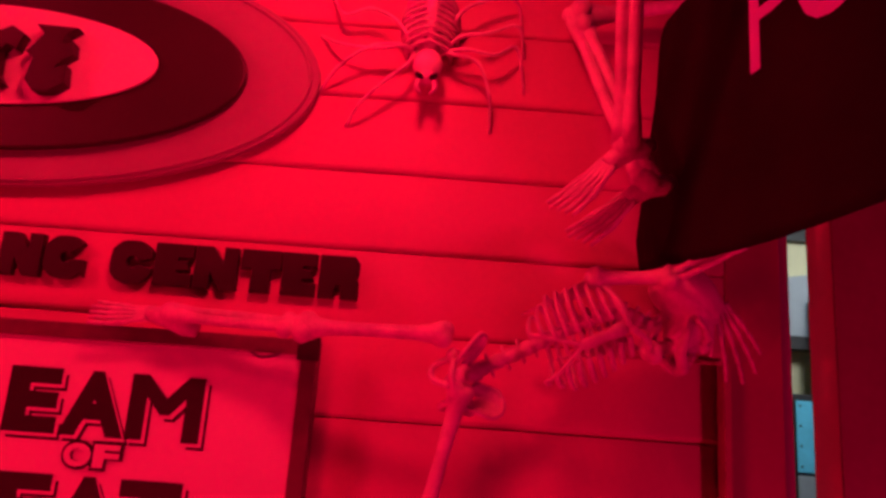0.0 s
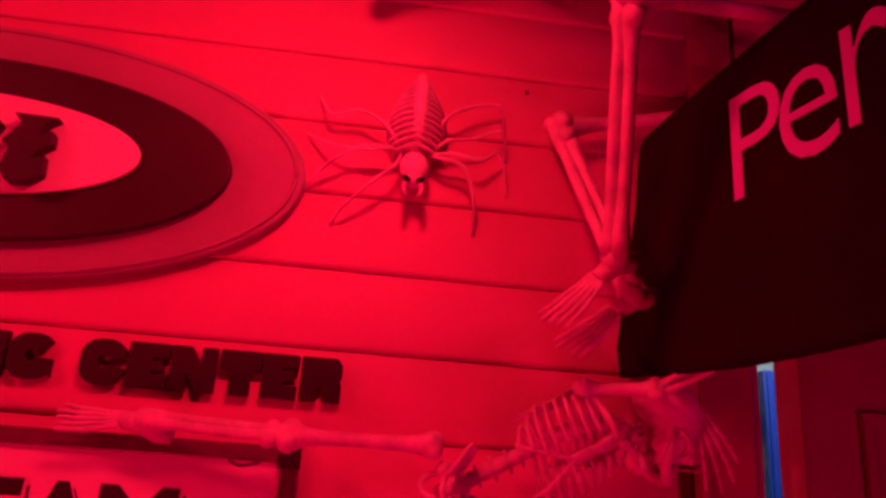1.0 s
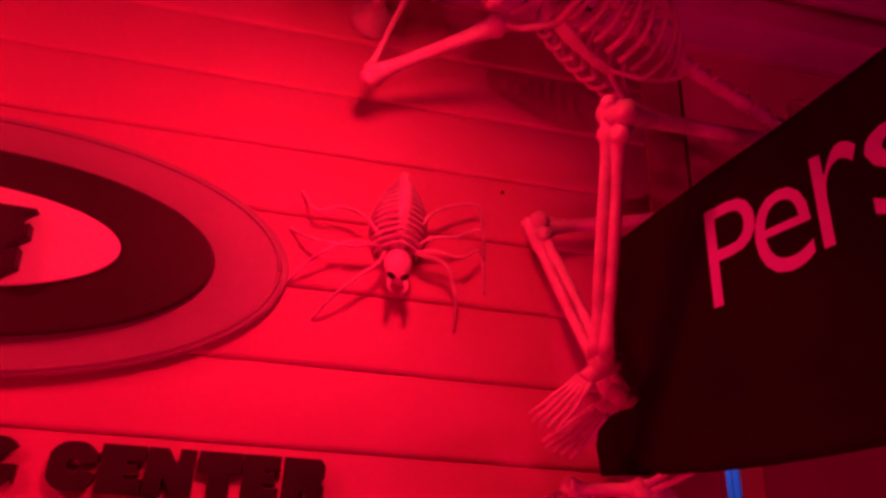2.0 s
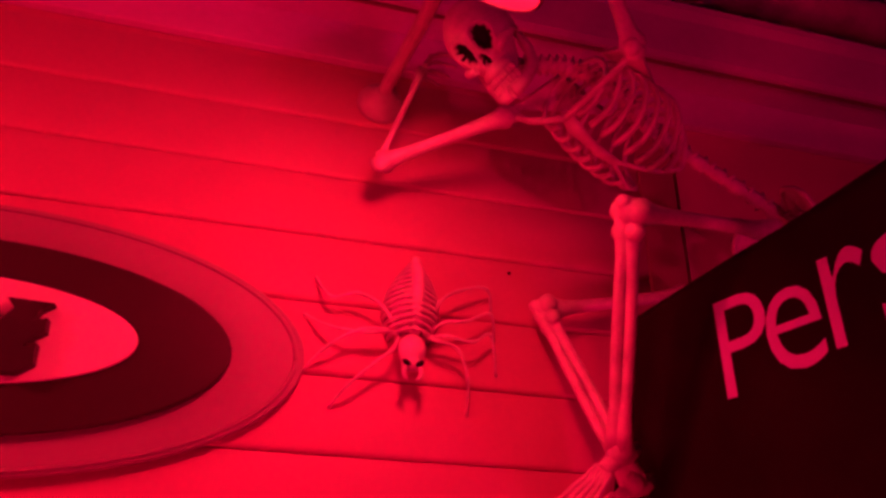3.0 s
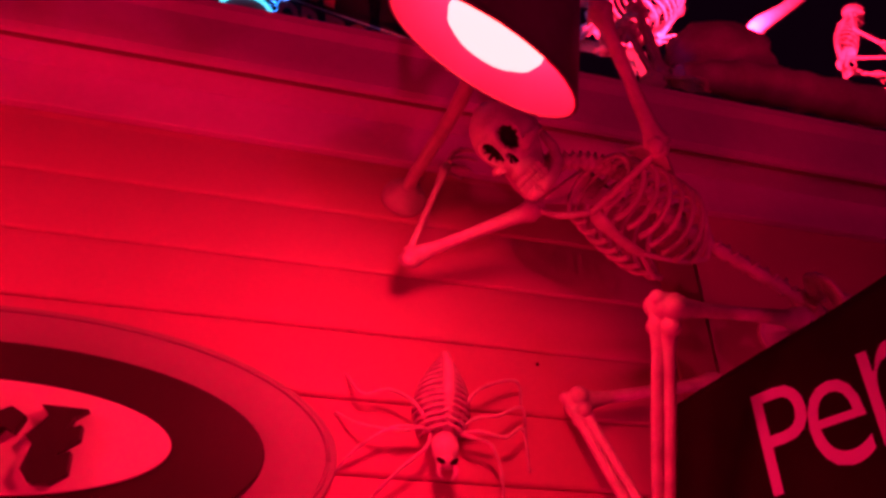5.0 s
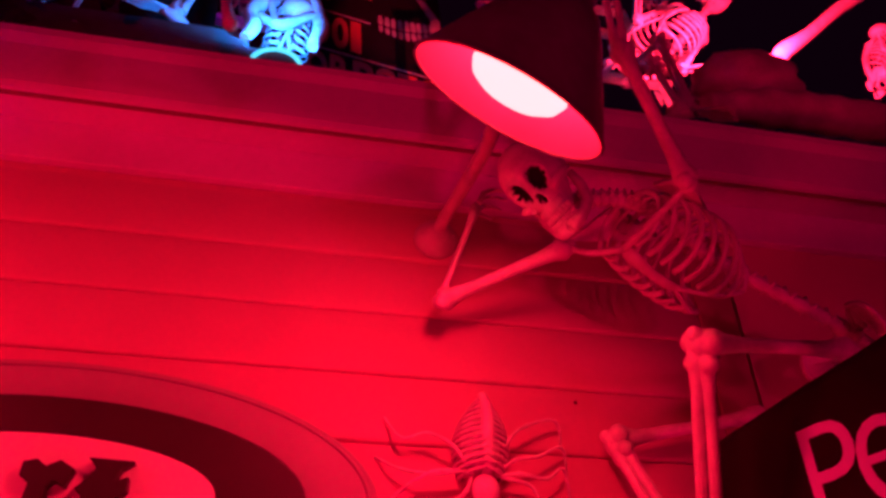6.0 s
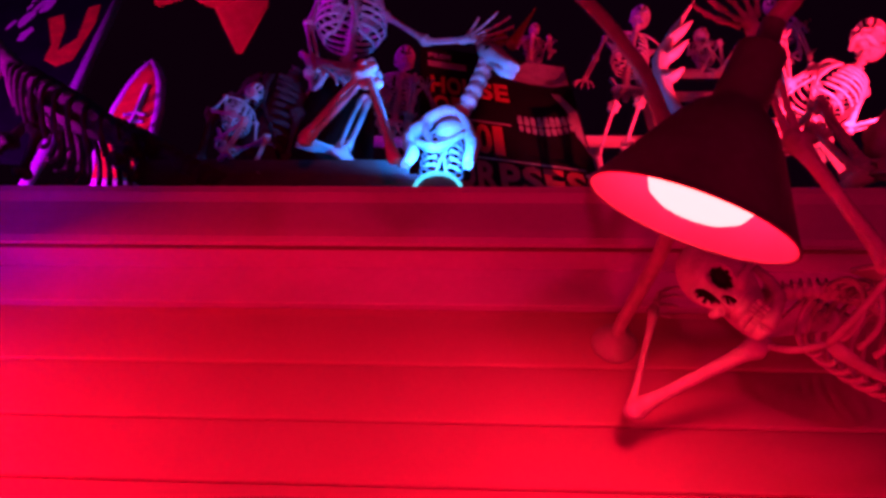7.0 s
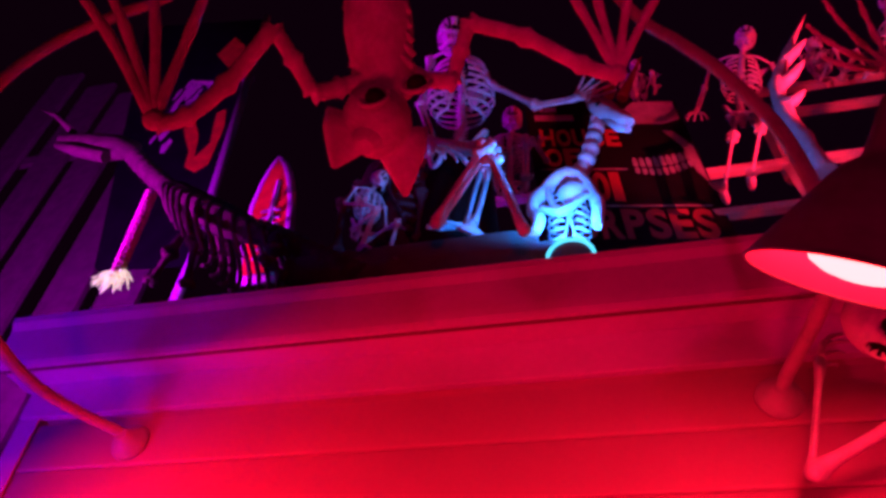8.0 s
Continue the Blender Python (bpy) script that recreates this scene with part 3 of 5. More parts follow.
def foot(b, ankle, way, sole, s=1.0, seg=5):
    a, d = Vector(ankle), Vector(way).normalized()
    n = Vector(sole)
    n = (n - d * n.dot(d)).normalized()
    x = d.cross(n)
    b.ball(a, 0.024 * s, seg=9, rings=6)
    b.tube([a - d * 0.055 * s + n * 0.035 * s, a - d * 0.03 * s + n * 0.028 * s, a + n * 0.012 * s, a + d * 0.05 * s + n * 0.012 * s], [0.014 * s, 0.022 * s, 0.023 * s, 0.016 * s], 8)
    for k in range(5):
        o = x * (k - 2)
        p = a + d * 0.045 * s + o * 0.008 * s + n * 0.012 * s
        q = a + d * (0.125 - 0.006 * abs(k - 1)) * s + o * 0.014 * s + n * 0.030 * s
        e = q + d * 0.055 * s + o * 0.003 * s + n * 0.006 * s
        pts = [p, p.lerp(q, 0.15), p.lerp(q, 0.5), p.lerp(q, 0.9), q, q.lerp(e, 0.2), q.lerp(e, 0.45), q.lerp(e, 0.6), e]
        b.tube(pts, [r * s for r in (0.007, 0.007, 0.0045, 0.007, 0.0065, 0.006, 0.004, 0.0055, 0.0035)], seg)


def spine(b, pts, s=1.0, r=0.013, step=0.024, back=None, seg=7):
    path = smooth_path(pts, 10)
    length = sum((path[i + 1] - path[i]).length for i in range(len(path) - 1))
    n = max(4, int(length / (step * s)))
    dense, rr = [], []
    for k in range(n * 4 + 1):
        u = k / (n * 4) * (len(path) - 1)
        i = min(int(u), len(path) - 2)
        dense.append(path[i].lerp(path[i + 1], u - i))
        rr.append(r * s * (1.25, 1.2, 0.75, 1.2)[k % 4])
    b.tube(dense, rr, seg)
    if back is not None:
        w = Vector(back).normalized()
        for k in range(2, n * 4, 4):
            d = (dense[min(k + 1, len(dense) - 1)] - dense[k - 1]).normalized()
            x = d.cross(w).normalized()
            b.tube([dense[k], dense[k] + w * 0.03 * s - d * 0.006 * s], [0.006 * s, 0.003 * s], 5)
            b.tube([dense[k] - x * 0.026 * s, dense[k], dense[k] + x * 0.026 * s], [0.003 * s, 0.006 * s, 0.003 * s], 5)


def ribcage(b, top, low, front, s=1.0, width=0.115, depth=0.085, n=10, seg=6, r=0.0052):
    """Ribs round the line top (base of neck) to low (last rib); front points to the breastbone."""
    t, l = Vector(top), Vector(low)
    m = frame_of(t - l, front)
    p = lambda x, y, z: t + m @ Vector((x, y, z))
    h = (t - l).length
    steps = 14
    ends = {-1: [], 1: []}
    for i in range(n):
        f = i / (n - 1)
        w = width * s * (0.50 + 0.50 * math.sin(math.pi * (0.18 + 0.50 * f))) * (1 if f < 0.75 else 1 - 0.25 * (f - 0.75) / 0.25)
        dd = depth * s * (0.62 + 0.38 * math.sin(math.pi * (0.12 + 0.60 * f)))
        z0 = -h * (0.02 + 0.80 * f)
        drop = h * (0.10 + 0.16 * f)
        last = math.pi * (0.93 if i < 7 else 0.86 - 0.11 * (i - 7))
        for k in (-1, 1):
            pts = []
            for j in range(steps + 1):
                a = 0.10 + (last - 0.10) * j / steps
                pts.append(p(k * w * math.sin(a) ** 0.85, -dd * math.cos(a), z0 - drop * (1 - math.cos(a)) / 2 + (h * 0.05 if i < 7 else 0.09 * h) * max(0.0, (a - 2.2)) ** 2))
            b.tube(pts, [r * s * (1.0 if j < steps - 3 else 1.15) for j in range(steps + 1)], seg, 0, 0.75)
            ends[k].append(pts[-1])
    # breastbone and rib cartilage
    bone = [p(0, depth * s * q, -h * z) for q, z in ((0.70, 0.06), (0.86, 0.16), (0.97, 0.32), (1.02, 0.48), (1.0, 0.58), (0.95, 0.66))]
    b.tube(bone, [0.018 * s, 0.021 * s, 0.015 * s, 0.016 * s, 0.014 * s, 0.005 * s], 8, 0, 0.45, m @ Vector((1, 0, 0)))
    for k in (-1, 1):
        b.tube(smooth_path([bone[4], *ends[k][6:]], 4), 0.0055 * s, seg)
    return m


def shoulder(b, m, top, sh, s=1.0, h=0.3):
    """Collarbone and shoulder blade that reach to the joint sh."""
    t, sh = Vector(top), Vector(sh)
    x = Vector((sh - t)).normalized()
    mid = t + m @ Vector((0, 0.062 * s, -0.015 * s))
    b.tube(smooth_path([mid, mid.lerp(sh, 0.5) + m @ Vector((0, 0.018 * s, 0.008 * s)), sh], 4), 0.0072 * s, 7)
    a = sh + m @ Vector((0, -0.02 * s, 0))
    c = t + m @ Vector((0, -0.085 * s, -0.02 * s)) + x * 0.05 * s
    d = t + m @ Vector((0, -0.085 * s, -0.16 * s)) + x * 0.06 * s
    n = m @ Vector((0, 0.006 * s, 0))
    b.grid([[a + n, c + n, d + n], [a - n, c - n, d - n]])
    b.ball(sh, 0.019 * s, seg=9, rings=6)


def pelvis(b, c, up, face, s=1.0):
    m, c = frame_of(up, face), Vector(c)
    p = lambda x, y, z: c + m @ (Vector((x, y, z)) * s)
    for k in (-1, 1):
        wing = smooth_path([p(0.03 * k, -0.05, 0.02), p(0.085 * k, -0.045, 0.085), p(0.125 * k, 0.0, 0.075), p(0.115 * k, 0.045, 0.03), p(0.075 * k, 0.035, -0.02)], 4)
        inner = [p(0.055 * k, -0.02, -0.01)] * len(wing)
        thick = m @ Vector((0.004 * k, 0.004, 0)) * s
        b.grid([[q + thick for q in wing], [q.lerp(i, 0.75) + thick for q, i in zip(wing, inner)], [q.lerp(i, 0.75) - thick for q, i in zip(wing, inner)], [q - thick for q in wing]], close=False)
        b.tube(wing, 0.008 * s, 6)
        b.tube(smooth_path([p(0.08 * k, 0.02, -0.02), p(0.05 * k, 0.055, -0.045), p(0.0, 0.062, -0.05)], 4), 0.010 * s, 7)
        b.tube(smooth_path([p(0.08 * k, 0.0, -0.03), p(0.07 * k, -0.01, -0.085), p(0.045 * k, 0.02, -0.10), p(0.02 * k, 0.055, -0.06)], 4), 0.010 * s, 7)
        b.ball(p(0.085 * k, 0.0, -0.02), 0.025 * s, seg=9, rings=6)
    b.tube([p(0, -0.05, 0.05), p(0, -0.062, 0.0), p(0, -0.055, -0.05), p(0, -0.035, -0.075)], [0.028 * s, 0.030 * s, 0.018 * s, 0.006 * s], 8, 0, 0.6)


def skeleton(label, j, s=1.0, mat=None, fine=True, group="skeleton figures"):
    """A posed toy skeleton as one mesh. j holds its joints."""
    b = Build()
    up = Vector(j["neck"]) - Vector(j["waist"])
    face = Vector(j["chest"])
    skull(b, j["skull"], j.get("skull_up", up), j.get("face", face), s * j.get("skull_size", 1.0), fine)
    m = frame_of(up, face)
    backv = m @ Vector((0, -1, 0))
    head_base = Vector(j["skull"]) - frame_of(j.get("skull_up", up), j.get("face", face)) @ Vector((0, 0.02, 0.075)) * s
    nk = Vector(j["neck"])
    spine(b, [head_base, nk + backv * 0.055 * s, nk.lerp(Vector(j["waist"]), 0.5) + backv * 0.078 * s, Vector(j["waist"]) + backv * 0.05 * s, Vector(j["pelvis"]) + backv * 0.035 * s], s, back=backv)
    ribcage(b, nk, j["waist"], face, s * j.get("rib_size", 1.0), 0.128, 0.090, n=9 if fine else 8, seg=7 if fine else 5, r=0.0068)
    for a in j.get("arms", ()):
        sh, el, wr = a[:3]
        shoulder(b, m, nk, sh, s)
        long_bone(b, sh, el, (0.0142 if fine else 0.0118) * s)
        side = (Vector(wr) - Vector(el)).cross(Vector(a[4] if len(a) > 4 else (0, 0, 1))).normalized() * 0.0085 * s
        two_bones(b, el, wr, 0.0075 * s, side)
        if len(a) > 3 and a[3]:
            hand(b, wr, a[3], a[4] if len(a) > 4 else (0, 0, -1), s, *(a[5] if len(a) > 5 else ()))
    pelvis(b, j["pelvis"], j.get("pelvis_up", up), j.get("pelvis_face", face), s * j.get("pelvis_size", 1.0))
    for l in j.get("legs", ()):
        hip, kn, an = l[:3]
        long_bone(b, hip, kn, 0.0145 * s)
        thigh = (Vector(hip) - Vector(kn)).normalized()
        shin = (Vector(an) - Vector(kn)).normalized()
        across = thigh.cross(shin)
        across = across.normalized() if across.length > 0.05 else thigh.orthogonal().normalized()
        for k in (-1, 1):
            # paired condyles over the flat head of the shin, with a gap between
            b.ball(Vector(kn) + across * 0.019 * k * s + thigh * 0.004 * s, (0.021 if fine else 0.018) * s, seg=12, rings=8)
            b.ball(Vector(kn) + across * 0.016 * k * s + shin * 0.034 * s, 0.017 * s, seg=10, rings=7)
        b.ball(Vector(kn) - (thigh + shin).normalized() * 0.020 * s, 0.014 * s, seg=9, rings=6)
        side = (Vector(an) - Vector(kn)).cross(Vector(l[4] if len(l) > 4 else (0, 0, 1))).normalized() * (0.0095 if fine else 0.0125) * s
        two_bones(b, kn, an, (0.0125 if fine else 0.0105) * s, side)
        if len(l) > 3 and l[3]:
            foot(b, an, l[3], l[4], s * j.get("foot_size", 1.0))
    ob = part("skeleton_figure", b, [mat or M_BONE, M_HOLLOW], smooth=True)
    return tagged(ob, label, "skeleton", group)


# the reclining figure under the lamp, its head to the house's left
skeleton("posable bone-coloured skeleton reclining along the wall under the lamp", dict(
    skull_size=0.95, rib_size=0.90, foot_size=0.82, skull=(0.156, -0.363, 2.743), skull_up=(-0.71, -0.115, 0.69), face=(-0.55, -0.50, -0.65),
    neck=(0.325, -0.365, 2.652), waist=(0.556, -0.285, 2.592), chest=(-0.26, 0.04, -0.95), pelvis_size=0.8, pelvis=(0.885, -0.235, 2.485), pelvis_up=(-0.9, -0.1, 0.2), pelvis_face=(-0.1, -0.3, -0.9),
    arms=[((0.248, -0.262, 2.652), (0.000, -0.119, 2.576), (0.075, -0.16, 2.80), (0.3, 0.5, 0.9), (0.9, 0.1, -0.3), (0.14, 0.5)),
          ((0.386, -0.520, 2.627), (0.250, -0.617, 2.866), (0.179, -0.750, 3.005), (-0.5, -0.35, 0.75), (-0.2, -0.8, -0.4), (0.30, 0.30))],
    legs=[((0.76, -0.34, 2.42), (0.377, -0.455, 2.338), (0.425, -0.255, 1.990), (-0.75, 0.0, -0.62), (0.5, 0.75, -0.4)),
          ((0.74, -0.06, 2.40), (0.380, -0.065, 2.315), (0.470, -0.215, 1.948), (-0.80, 0.0, -0.56), (0.5, 0.75, -0.4))], ), 1.0)
# the lower figure that climbs beside the doorway
skeleton("bone-coloured skeleton climbing along the wall above the printed board", dict(
    rib_size=0.74, skull_size=0.86, pelvis_size=0.64, skull=(0.556, -0.130, 1.772), skull_up=(0.45, 0.05, 0.85), face=(0.75, 0.40, -0.45),
    neck=(0.455, -0.155, 1.738), waist=(0.315, -0.150, 1.674), chest=(-0.15, -0.80, -0.35), pelvis=(0.210, -0.150, 1.622), pelvis_up=(0.9, 0, 0.35), pelvis_face=(-0.2, -0.8, -0.4),
    arms=[((0.400, -0.165, 1.797), (0.515, -0.200, 1.800), (0.600, -0.26, 1.85), None, (0, 1, 0)),
          ((0.500, -0.130, 1.690), (0.590, -0.11, 1.715), (0.620, -0.10, 1.790), (0.35, 0.0, -0.9), (0, 1, 0), (0.16, 0.15))],
    legs=[((0.175, -0.165, 1.690), (-0.060, -0.125, 1.690), (-0.290, -0.085, 1.700), (-0.9, 0.0, 0.1), (0, 0.6, -0.6)),
          ((0.200, -0.165, 1.610), (0.155, -0.150, 1.400), (0.115, -0.11, 1.08), (-0.5, -0.2, -0.5), (0, 0.3, -0.8))], ), 0.82)

# ---- spider on the siding ----
def spider():
    b = Build()
    at = Vector((0.103, -0.012, 2.318))
    rows = 13
    for i in range(rows):
        f = i / (rows - 1)
        z = -0.078 + 0.152 * f
        w = 0.056 * math.sin(math.pi * (0.24 + 0.70 * f)) ** 0.8
        for k in (-1, 1):
            pts = [at + Vector((k * w * math.sin(a), -0.008 - (0.026 + 0.75 * w) * math.cos(a), z - 0.006 * math.sin(a))) for a in (math.pi * 0.56 * j / 9 for j in range(10))]
            b.tube(pts, 0.0042, 6, 0, 1.0)
    # keel along the back, and the dark inner body
    b.tube([at + Vector((0.002, y, z)) for y, z in ((-0.052, -0.088), (-0.066, -0.05), (-0.074, 0.0), (-0.066, 0.05), (-0.040, 0.082), (-0.012, 0.094))], [0.010, 0.0125, 0.0135, 0.012, 0.009, 0.004], 8, 0, 0.8)
    b.ball(at + Vector((0, -0.012, -0.004)), 0.042, 0.030, 0.076, seg=18, rings=12)
    # head with dark slanted eyes, and the jaws below it
    b.ball(at + Vector((0, -0.046, -0.118)), 0.028, 0.020, 0.032, seg=18, rings=12)
    b.ball(at + Vector((0, -0.050, -0.148)), 0.021, 0.019, 0.014, seg=14, rings=8)
    for k in (-1, 1):
        b.ball(at + Vector((0.0130 * k, -0.066, -0.150)), 0.0100, 0.007, 0.0050, Euler((0, radians(-30 * k), 0)).to_matrix(), 10, 7, 1)
        b.tube(smooth_path([at + Vector((0.014 * k, -0.060, -0.155)), at + Vector((0.017 * k, -0.064, -0.172)), at + Vector((0.008 * k, -0.062, -0.184))], 3), [0.006, 0.0055, 0.005, 0.0045, 0.004, 0.003, 0.002], 6)
    # legs: out to the bend, on to the second bend, and down to the siding
    legs = (((-0.115, -0.012), (-0.165, -0.020), (-0.198, 0.034)), ((-0.095, -0.092), (-0.165, -0.082), (-0.212, -0.050)),
            ((-0.105, -0.088), (-0.165, -0.125), (-0.208, -0.172)), ((-0.070, -0.150), (-0.118, -0.196), (-0.147, -0.232)),
            ((0.090, 0.018), (0.158, 0.038), (0.178, -0.008)), ((0.110, -0.045), (0.166, -0.018), (0.184, -0.066)),
            ((0.125, -0.088), (0.166, -0.064), (0.188, -0.140)), ((0.094, -0.108), (0.118, -0.164), (0.126, -0.226)))
    for (x1, z1), (x2, z2), (x3, z3) in legs:
        k = 1 if x1 > 0 else -1
        pts = smooth_path([at + Vector((0.024 * k, -0.034, -0.085)), at + Vector((x1 * 0.55, -0.050, z1 * 0.62 - 0.028)), at + Vector((x1, -0.048, z1)), at + Vector((x2, -0.034, z2)), at + Vector((x3, 0.002, z3))], 6)
        b.tube(pts, [(0.0040 if i % 6 else 0.0056) * (1 - 0.35 * i / len(pts)) for i in range(len(pts))], 7)
    return tagged(part("spider_figure", b, [M_BONE, M_HOLLOW], smooth=True), "bone-coloured skeleton spider clinging to the siding", "spider")


spider()


# ---- bat that hangs before the roof edge ----
def bat():
    b = Build()
    # body, head and ears, hanging head down
    b.tube(smooth_path([(-0.583, -1.243, 2.719), (-0.591, -1.201, 2.688), (-0.596, -1.165, 2.657), (-0.595, -1.134, 2.629), (-0.592, -1.111, 2.604)], 5), [0.012, 0.024, 0.031, 0.034, 0.037, 0.039, 0.041, 0.042, 0.043, 0.043, 0.042, 0.041, 0.040, 0.038, 0.036, 0.035, 0.034, 0.033, 0.032, 0.031, 0.03], 18)
    head = Vector((-0.607, -1.101, 2.574))
    b.ball(head, 0.043, 0.048, 0.044, seg=20, rings=12)
    b.tube([head, Vector((-0.614, -1.103, 2.535)), Vector((-0.614, -1.106, 2.518))], [0.030, 0.020, 0.010], 12)
    for tip, root, w in (((-0.660, -1.085, 2.516), (-0.629, -1.113, 2.568), 0.041), ((-0.586, -1.024, 2.517), (-0.583, -1.083, 2.576), 0.036)):
        t, r = Vector(tip), Vector(root)
        b.tube([r, r.lerp(t, 0.35), r.lerp(t, 0.7), t], [w, w * 0.86, w * 0.46, 0.003], 12, 0, 0.40, (1, 0.2, 0))
    for e in ((-0.596, -1.141, 2.563), (-0.550, -1.132, 2.592)):
        b.ball(e, 0.013, seg=12, rings=8, slot=1)
        ev = Vector(e)
        b.tube([ev + Vector((0.018 * math.cos(u), -0.002, 0.018 * math.sin(u))) for u in (2 * math.pi * i / 14 for i in range(15))], 0.0035, 6)
    for i in range(7):
        f = i / 6
        c0 = Vector((-0.591, -1.201, 2.688)).lerp(Vector((-0.594, -1.124, 2.617)), f)
        b.tube([c0 + Vector((0.0415 * math.sin(u), -0.0415 * math.cos(u), 0.010 * math.cos(u))) for u in (-1.3 + 2.6 * k / 9 for k in range(10))], 0.0045, 5)
    # wing bones: upper arm, forearm to the wrist, and the long fingers
    def limb(pts, r):
        q = smooth_path(pts, 6)
        b.tube(q, [r * (1.35 if i % 6 == 0 else 0.95) for i in range(len(q))], 9)
    limb([(-0.614, -1.139, 2.614), (-0.645, -1.145, 2.594), (-0.672, -1.154, 2.577)], 0.0115)
    limb([(-0.672, -1.154, 2.577), (-0.687, -1.191, 2.597), (-0.702, -1.226, 2.614)], 0.010)
    limb([(-0.702, -1.226, 2.614), (-0.761, -1.196, 2.557), (-0.802, -1.189, 2.515), (-0.829, -1.198, 2.494)], 0.0105)
    limb([(-0.556, -1.117, 2.630), (-0.518, -1.094, 2.648)], 0.0115)
    limb([(-0.518, -1.094, 2.648), (-0.503, -1.119, 2.677), (-0.488, -1.141, 2.703)], 0.010)
    limb([(-0.488, -1.141, 2.703), (-0.421, -1.107, 2.703), (-0.354, -1.061, 2.689), (-0.309, -1.038, 2.685)], 0.0105)
    for tips, root in ((((-0.903, -1.363, 2.599), (-0.875, -1.351, 2.627), (-0.826, -1.329, 2.663), (-0.764, -1.292, 2.694)), (-0.830, -1.202, 2.497)),
                       (((-0.387, -1.169, 2.813), (-0.335, -1.159, 2.820), (-0.264, -1.148, 2.810), (-0.209, -1.132, 2.795)), (-0.310, -1.041, 2.687))):
        for t in tips:
            r, t = Vector(root), Vector(t)
            mid = r.lerp(t, 0.5) + Vector((0, 0, 0.012))
            b.tube(smooth_path([r, mid, t], 5), [0.0075, 0.007, 0.0065, 0.006, 0.006, 0.007, 0.006, 0.0055, 0.005, 0.0045, 0.002], 8)
        b.ball(root, 0.0125, seg=10, rings=7)
    # feet that hold the cord, and the cord between the two lamp arms
    feet = Vector((-0.583, -1.243, 2.719))
    for k in (-1, 1):
        b.tube([feet + Vector((0.012 * k, 0, 0)), feet + Vector((0.016 * k, 0, 0.06)), feet + Vector((0.010 * k, 0, 0.085))], [0.006, 0.005, 0.003], 6)
    tagged(part("bat_figure", b, [M_BAT, M_HOLLOW], smooth=True), "brown plastic skeleton bat hanging head down with spread wings, violet light put into its colour", "bat")
    c = Build()
    c.tube(smooth_path([(-1.58, -0.85, 3.74), (-1.0, -1.05, 3.2), feet + Vector((0, 0, 0.08)), (-0.45, -0.98, 3.2), (-0.2, -0.85, 3.74)], 6), 0.0015, 5)
    tagged(part("hanging_cord", c, M_SHADE, smooth=True), "thin dark cord between the two lamp arms", "cord")


bat()

# ---- on the roof: beam, floodlight, poster, stand ----
for i, (y, z) in enumerate(((-0.02, 3.21), (-0.01, 3.285), (0.0, 3.36), (0.01, 3.435))):
    b = Build()
    b.box((-1.36 - 0.04 * (i % 2), y, z), (-0.54 + 0.03 * (i % 3), y + 0.12, z + 0.0745))
    tagged(part("timber", b, M_GREYWOOD, bevel=0.006), "grey weathered timber lying in a stack on the roof edge", "timber", "timbers on the roof edge")

flood = empty("flood_light", (0, 0, 0), "small round floodlight glowing on the roof edge", "lamp")
b = Build()
n = 28
FL = Vector((-0.437, -0.060, 3.290))
b.grid([[FL + Vector((r * math.cos(2 * math.pi * j / n), h, r * math.sin(2 * math.pi * j / n))) for j in range(n)] for r, h in ((0.066, 0.05), (0.072, 0.0), (0.070, -0.006), (0.058, -0.008))])
part("housing", b, M_SHADE, flood, smooth=True)
b = Build()
b.tube([FL + Vector((0.066 * math.cos(2 * math.pi * j / n), -0.011, 0.066 * math.sin(2 * math.pi * j / n))) for j in range(n + 1)], 0.006, 7)
part("glowing_ring", b, M_GLOW, flood, "glowing cyan ring", smooth=True)
b = Build()
b.box((FL.x - 0.03, FL.y - 0.0, 3.19), (FL.x + 0.03, FL.y + 0.04, FL.z - 0.06))
part("foot", b, M_SHADE, flood, bevel=0.004)

poster = empty("film_poster", (0, 0, 0), "large black horror poster with red words and grey skull print", "poster")
PC = [Vector(p) for p in ((-0.635, 0.72, 4.092), (0.199, 0.915, 4.259), (0.226, 1.041, 5.537), (-0.608, 0.845, 5.37))]
pw = (PC[1] - PC[0]).normalized()
ph = (PC[3] - PC[0]).normalized()
pw = (pw - ph * 0.14).normalized()
ph = (ph - pw * ph.dot(pw)).normalized()
pn = pw.cross(ph)
PW, PH = (PC[1] - PC[0]).length, ((PC[3] - PC[0]).length + (PC[2] - PC[1]).length) / 2
PC[0] = (PC[0] + PC[1] + PC[2] + PC[3]) / 4 - pw * PW / 2 - ph * PH / 2
PM = Matrix(((pw.x, -pn.x, ph.x, PC[0].x), (pw.y, -pn.y, ph.y, PC[0].y), (pw.z, -pn.z, ph.z, PC[0].z), (0, 0, 0, 1)))
b = Build()
b.prism([(0, -0.30), (PW, -0.30), (PW, PH), (0, PH)], 0.02, 0.0, PM)
part("board", b, M_POSTER, poster, bevel=0.003)
def on_poster(name, outline, mat, y=-0.003):
    b = Build()
    b.prism([(x * PW, z * PH) for x, z in outline], -0.0005, y, PM)
    return part(name, b, mat, poster)
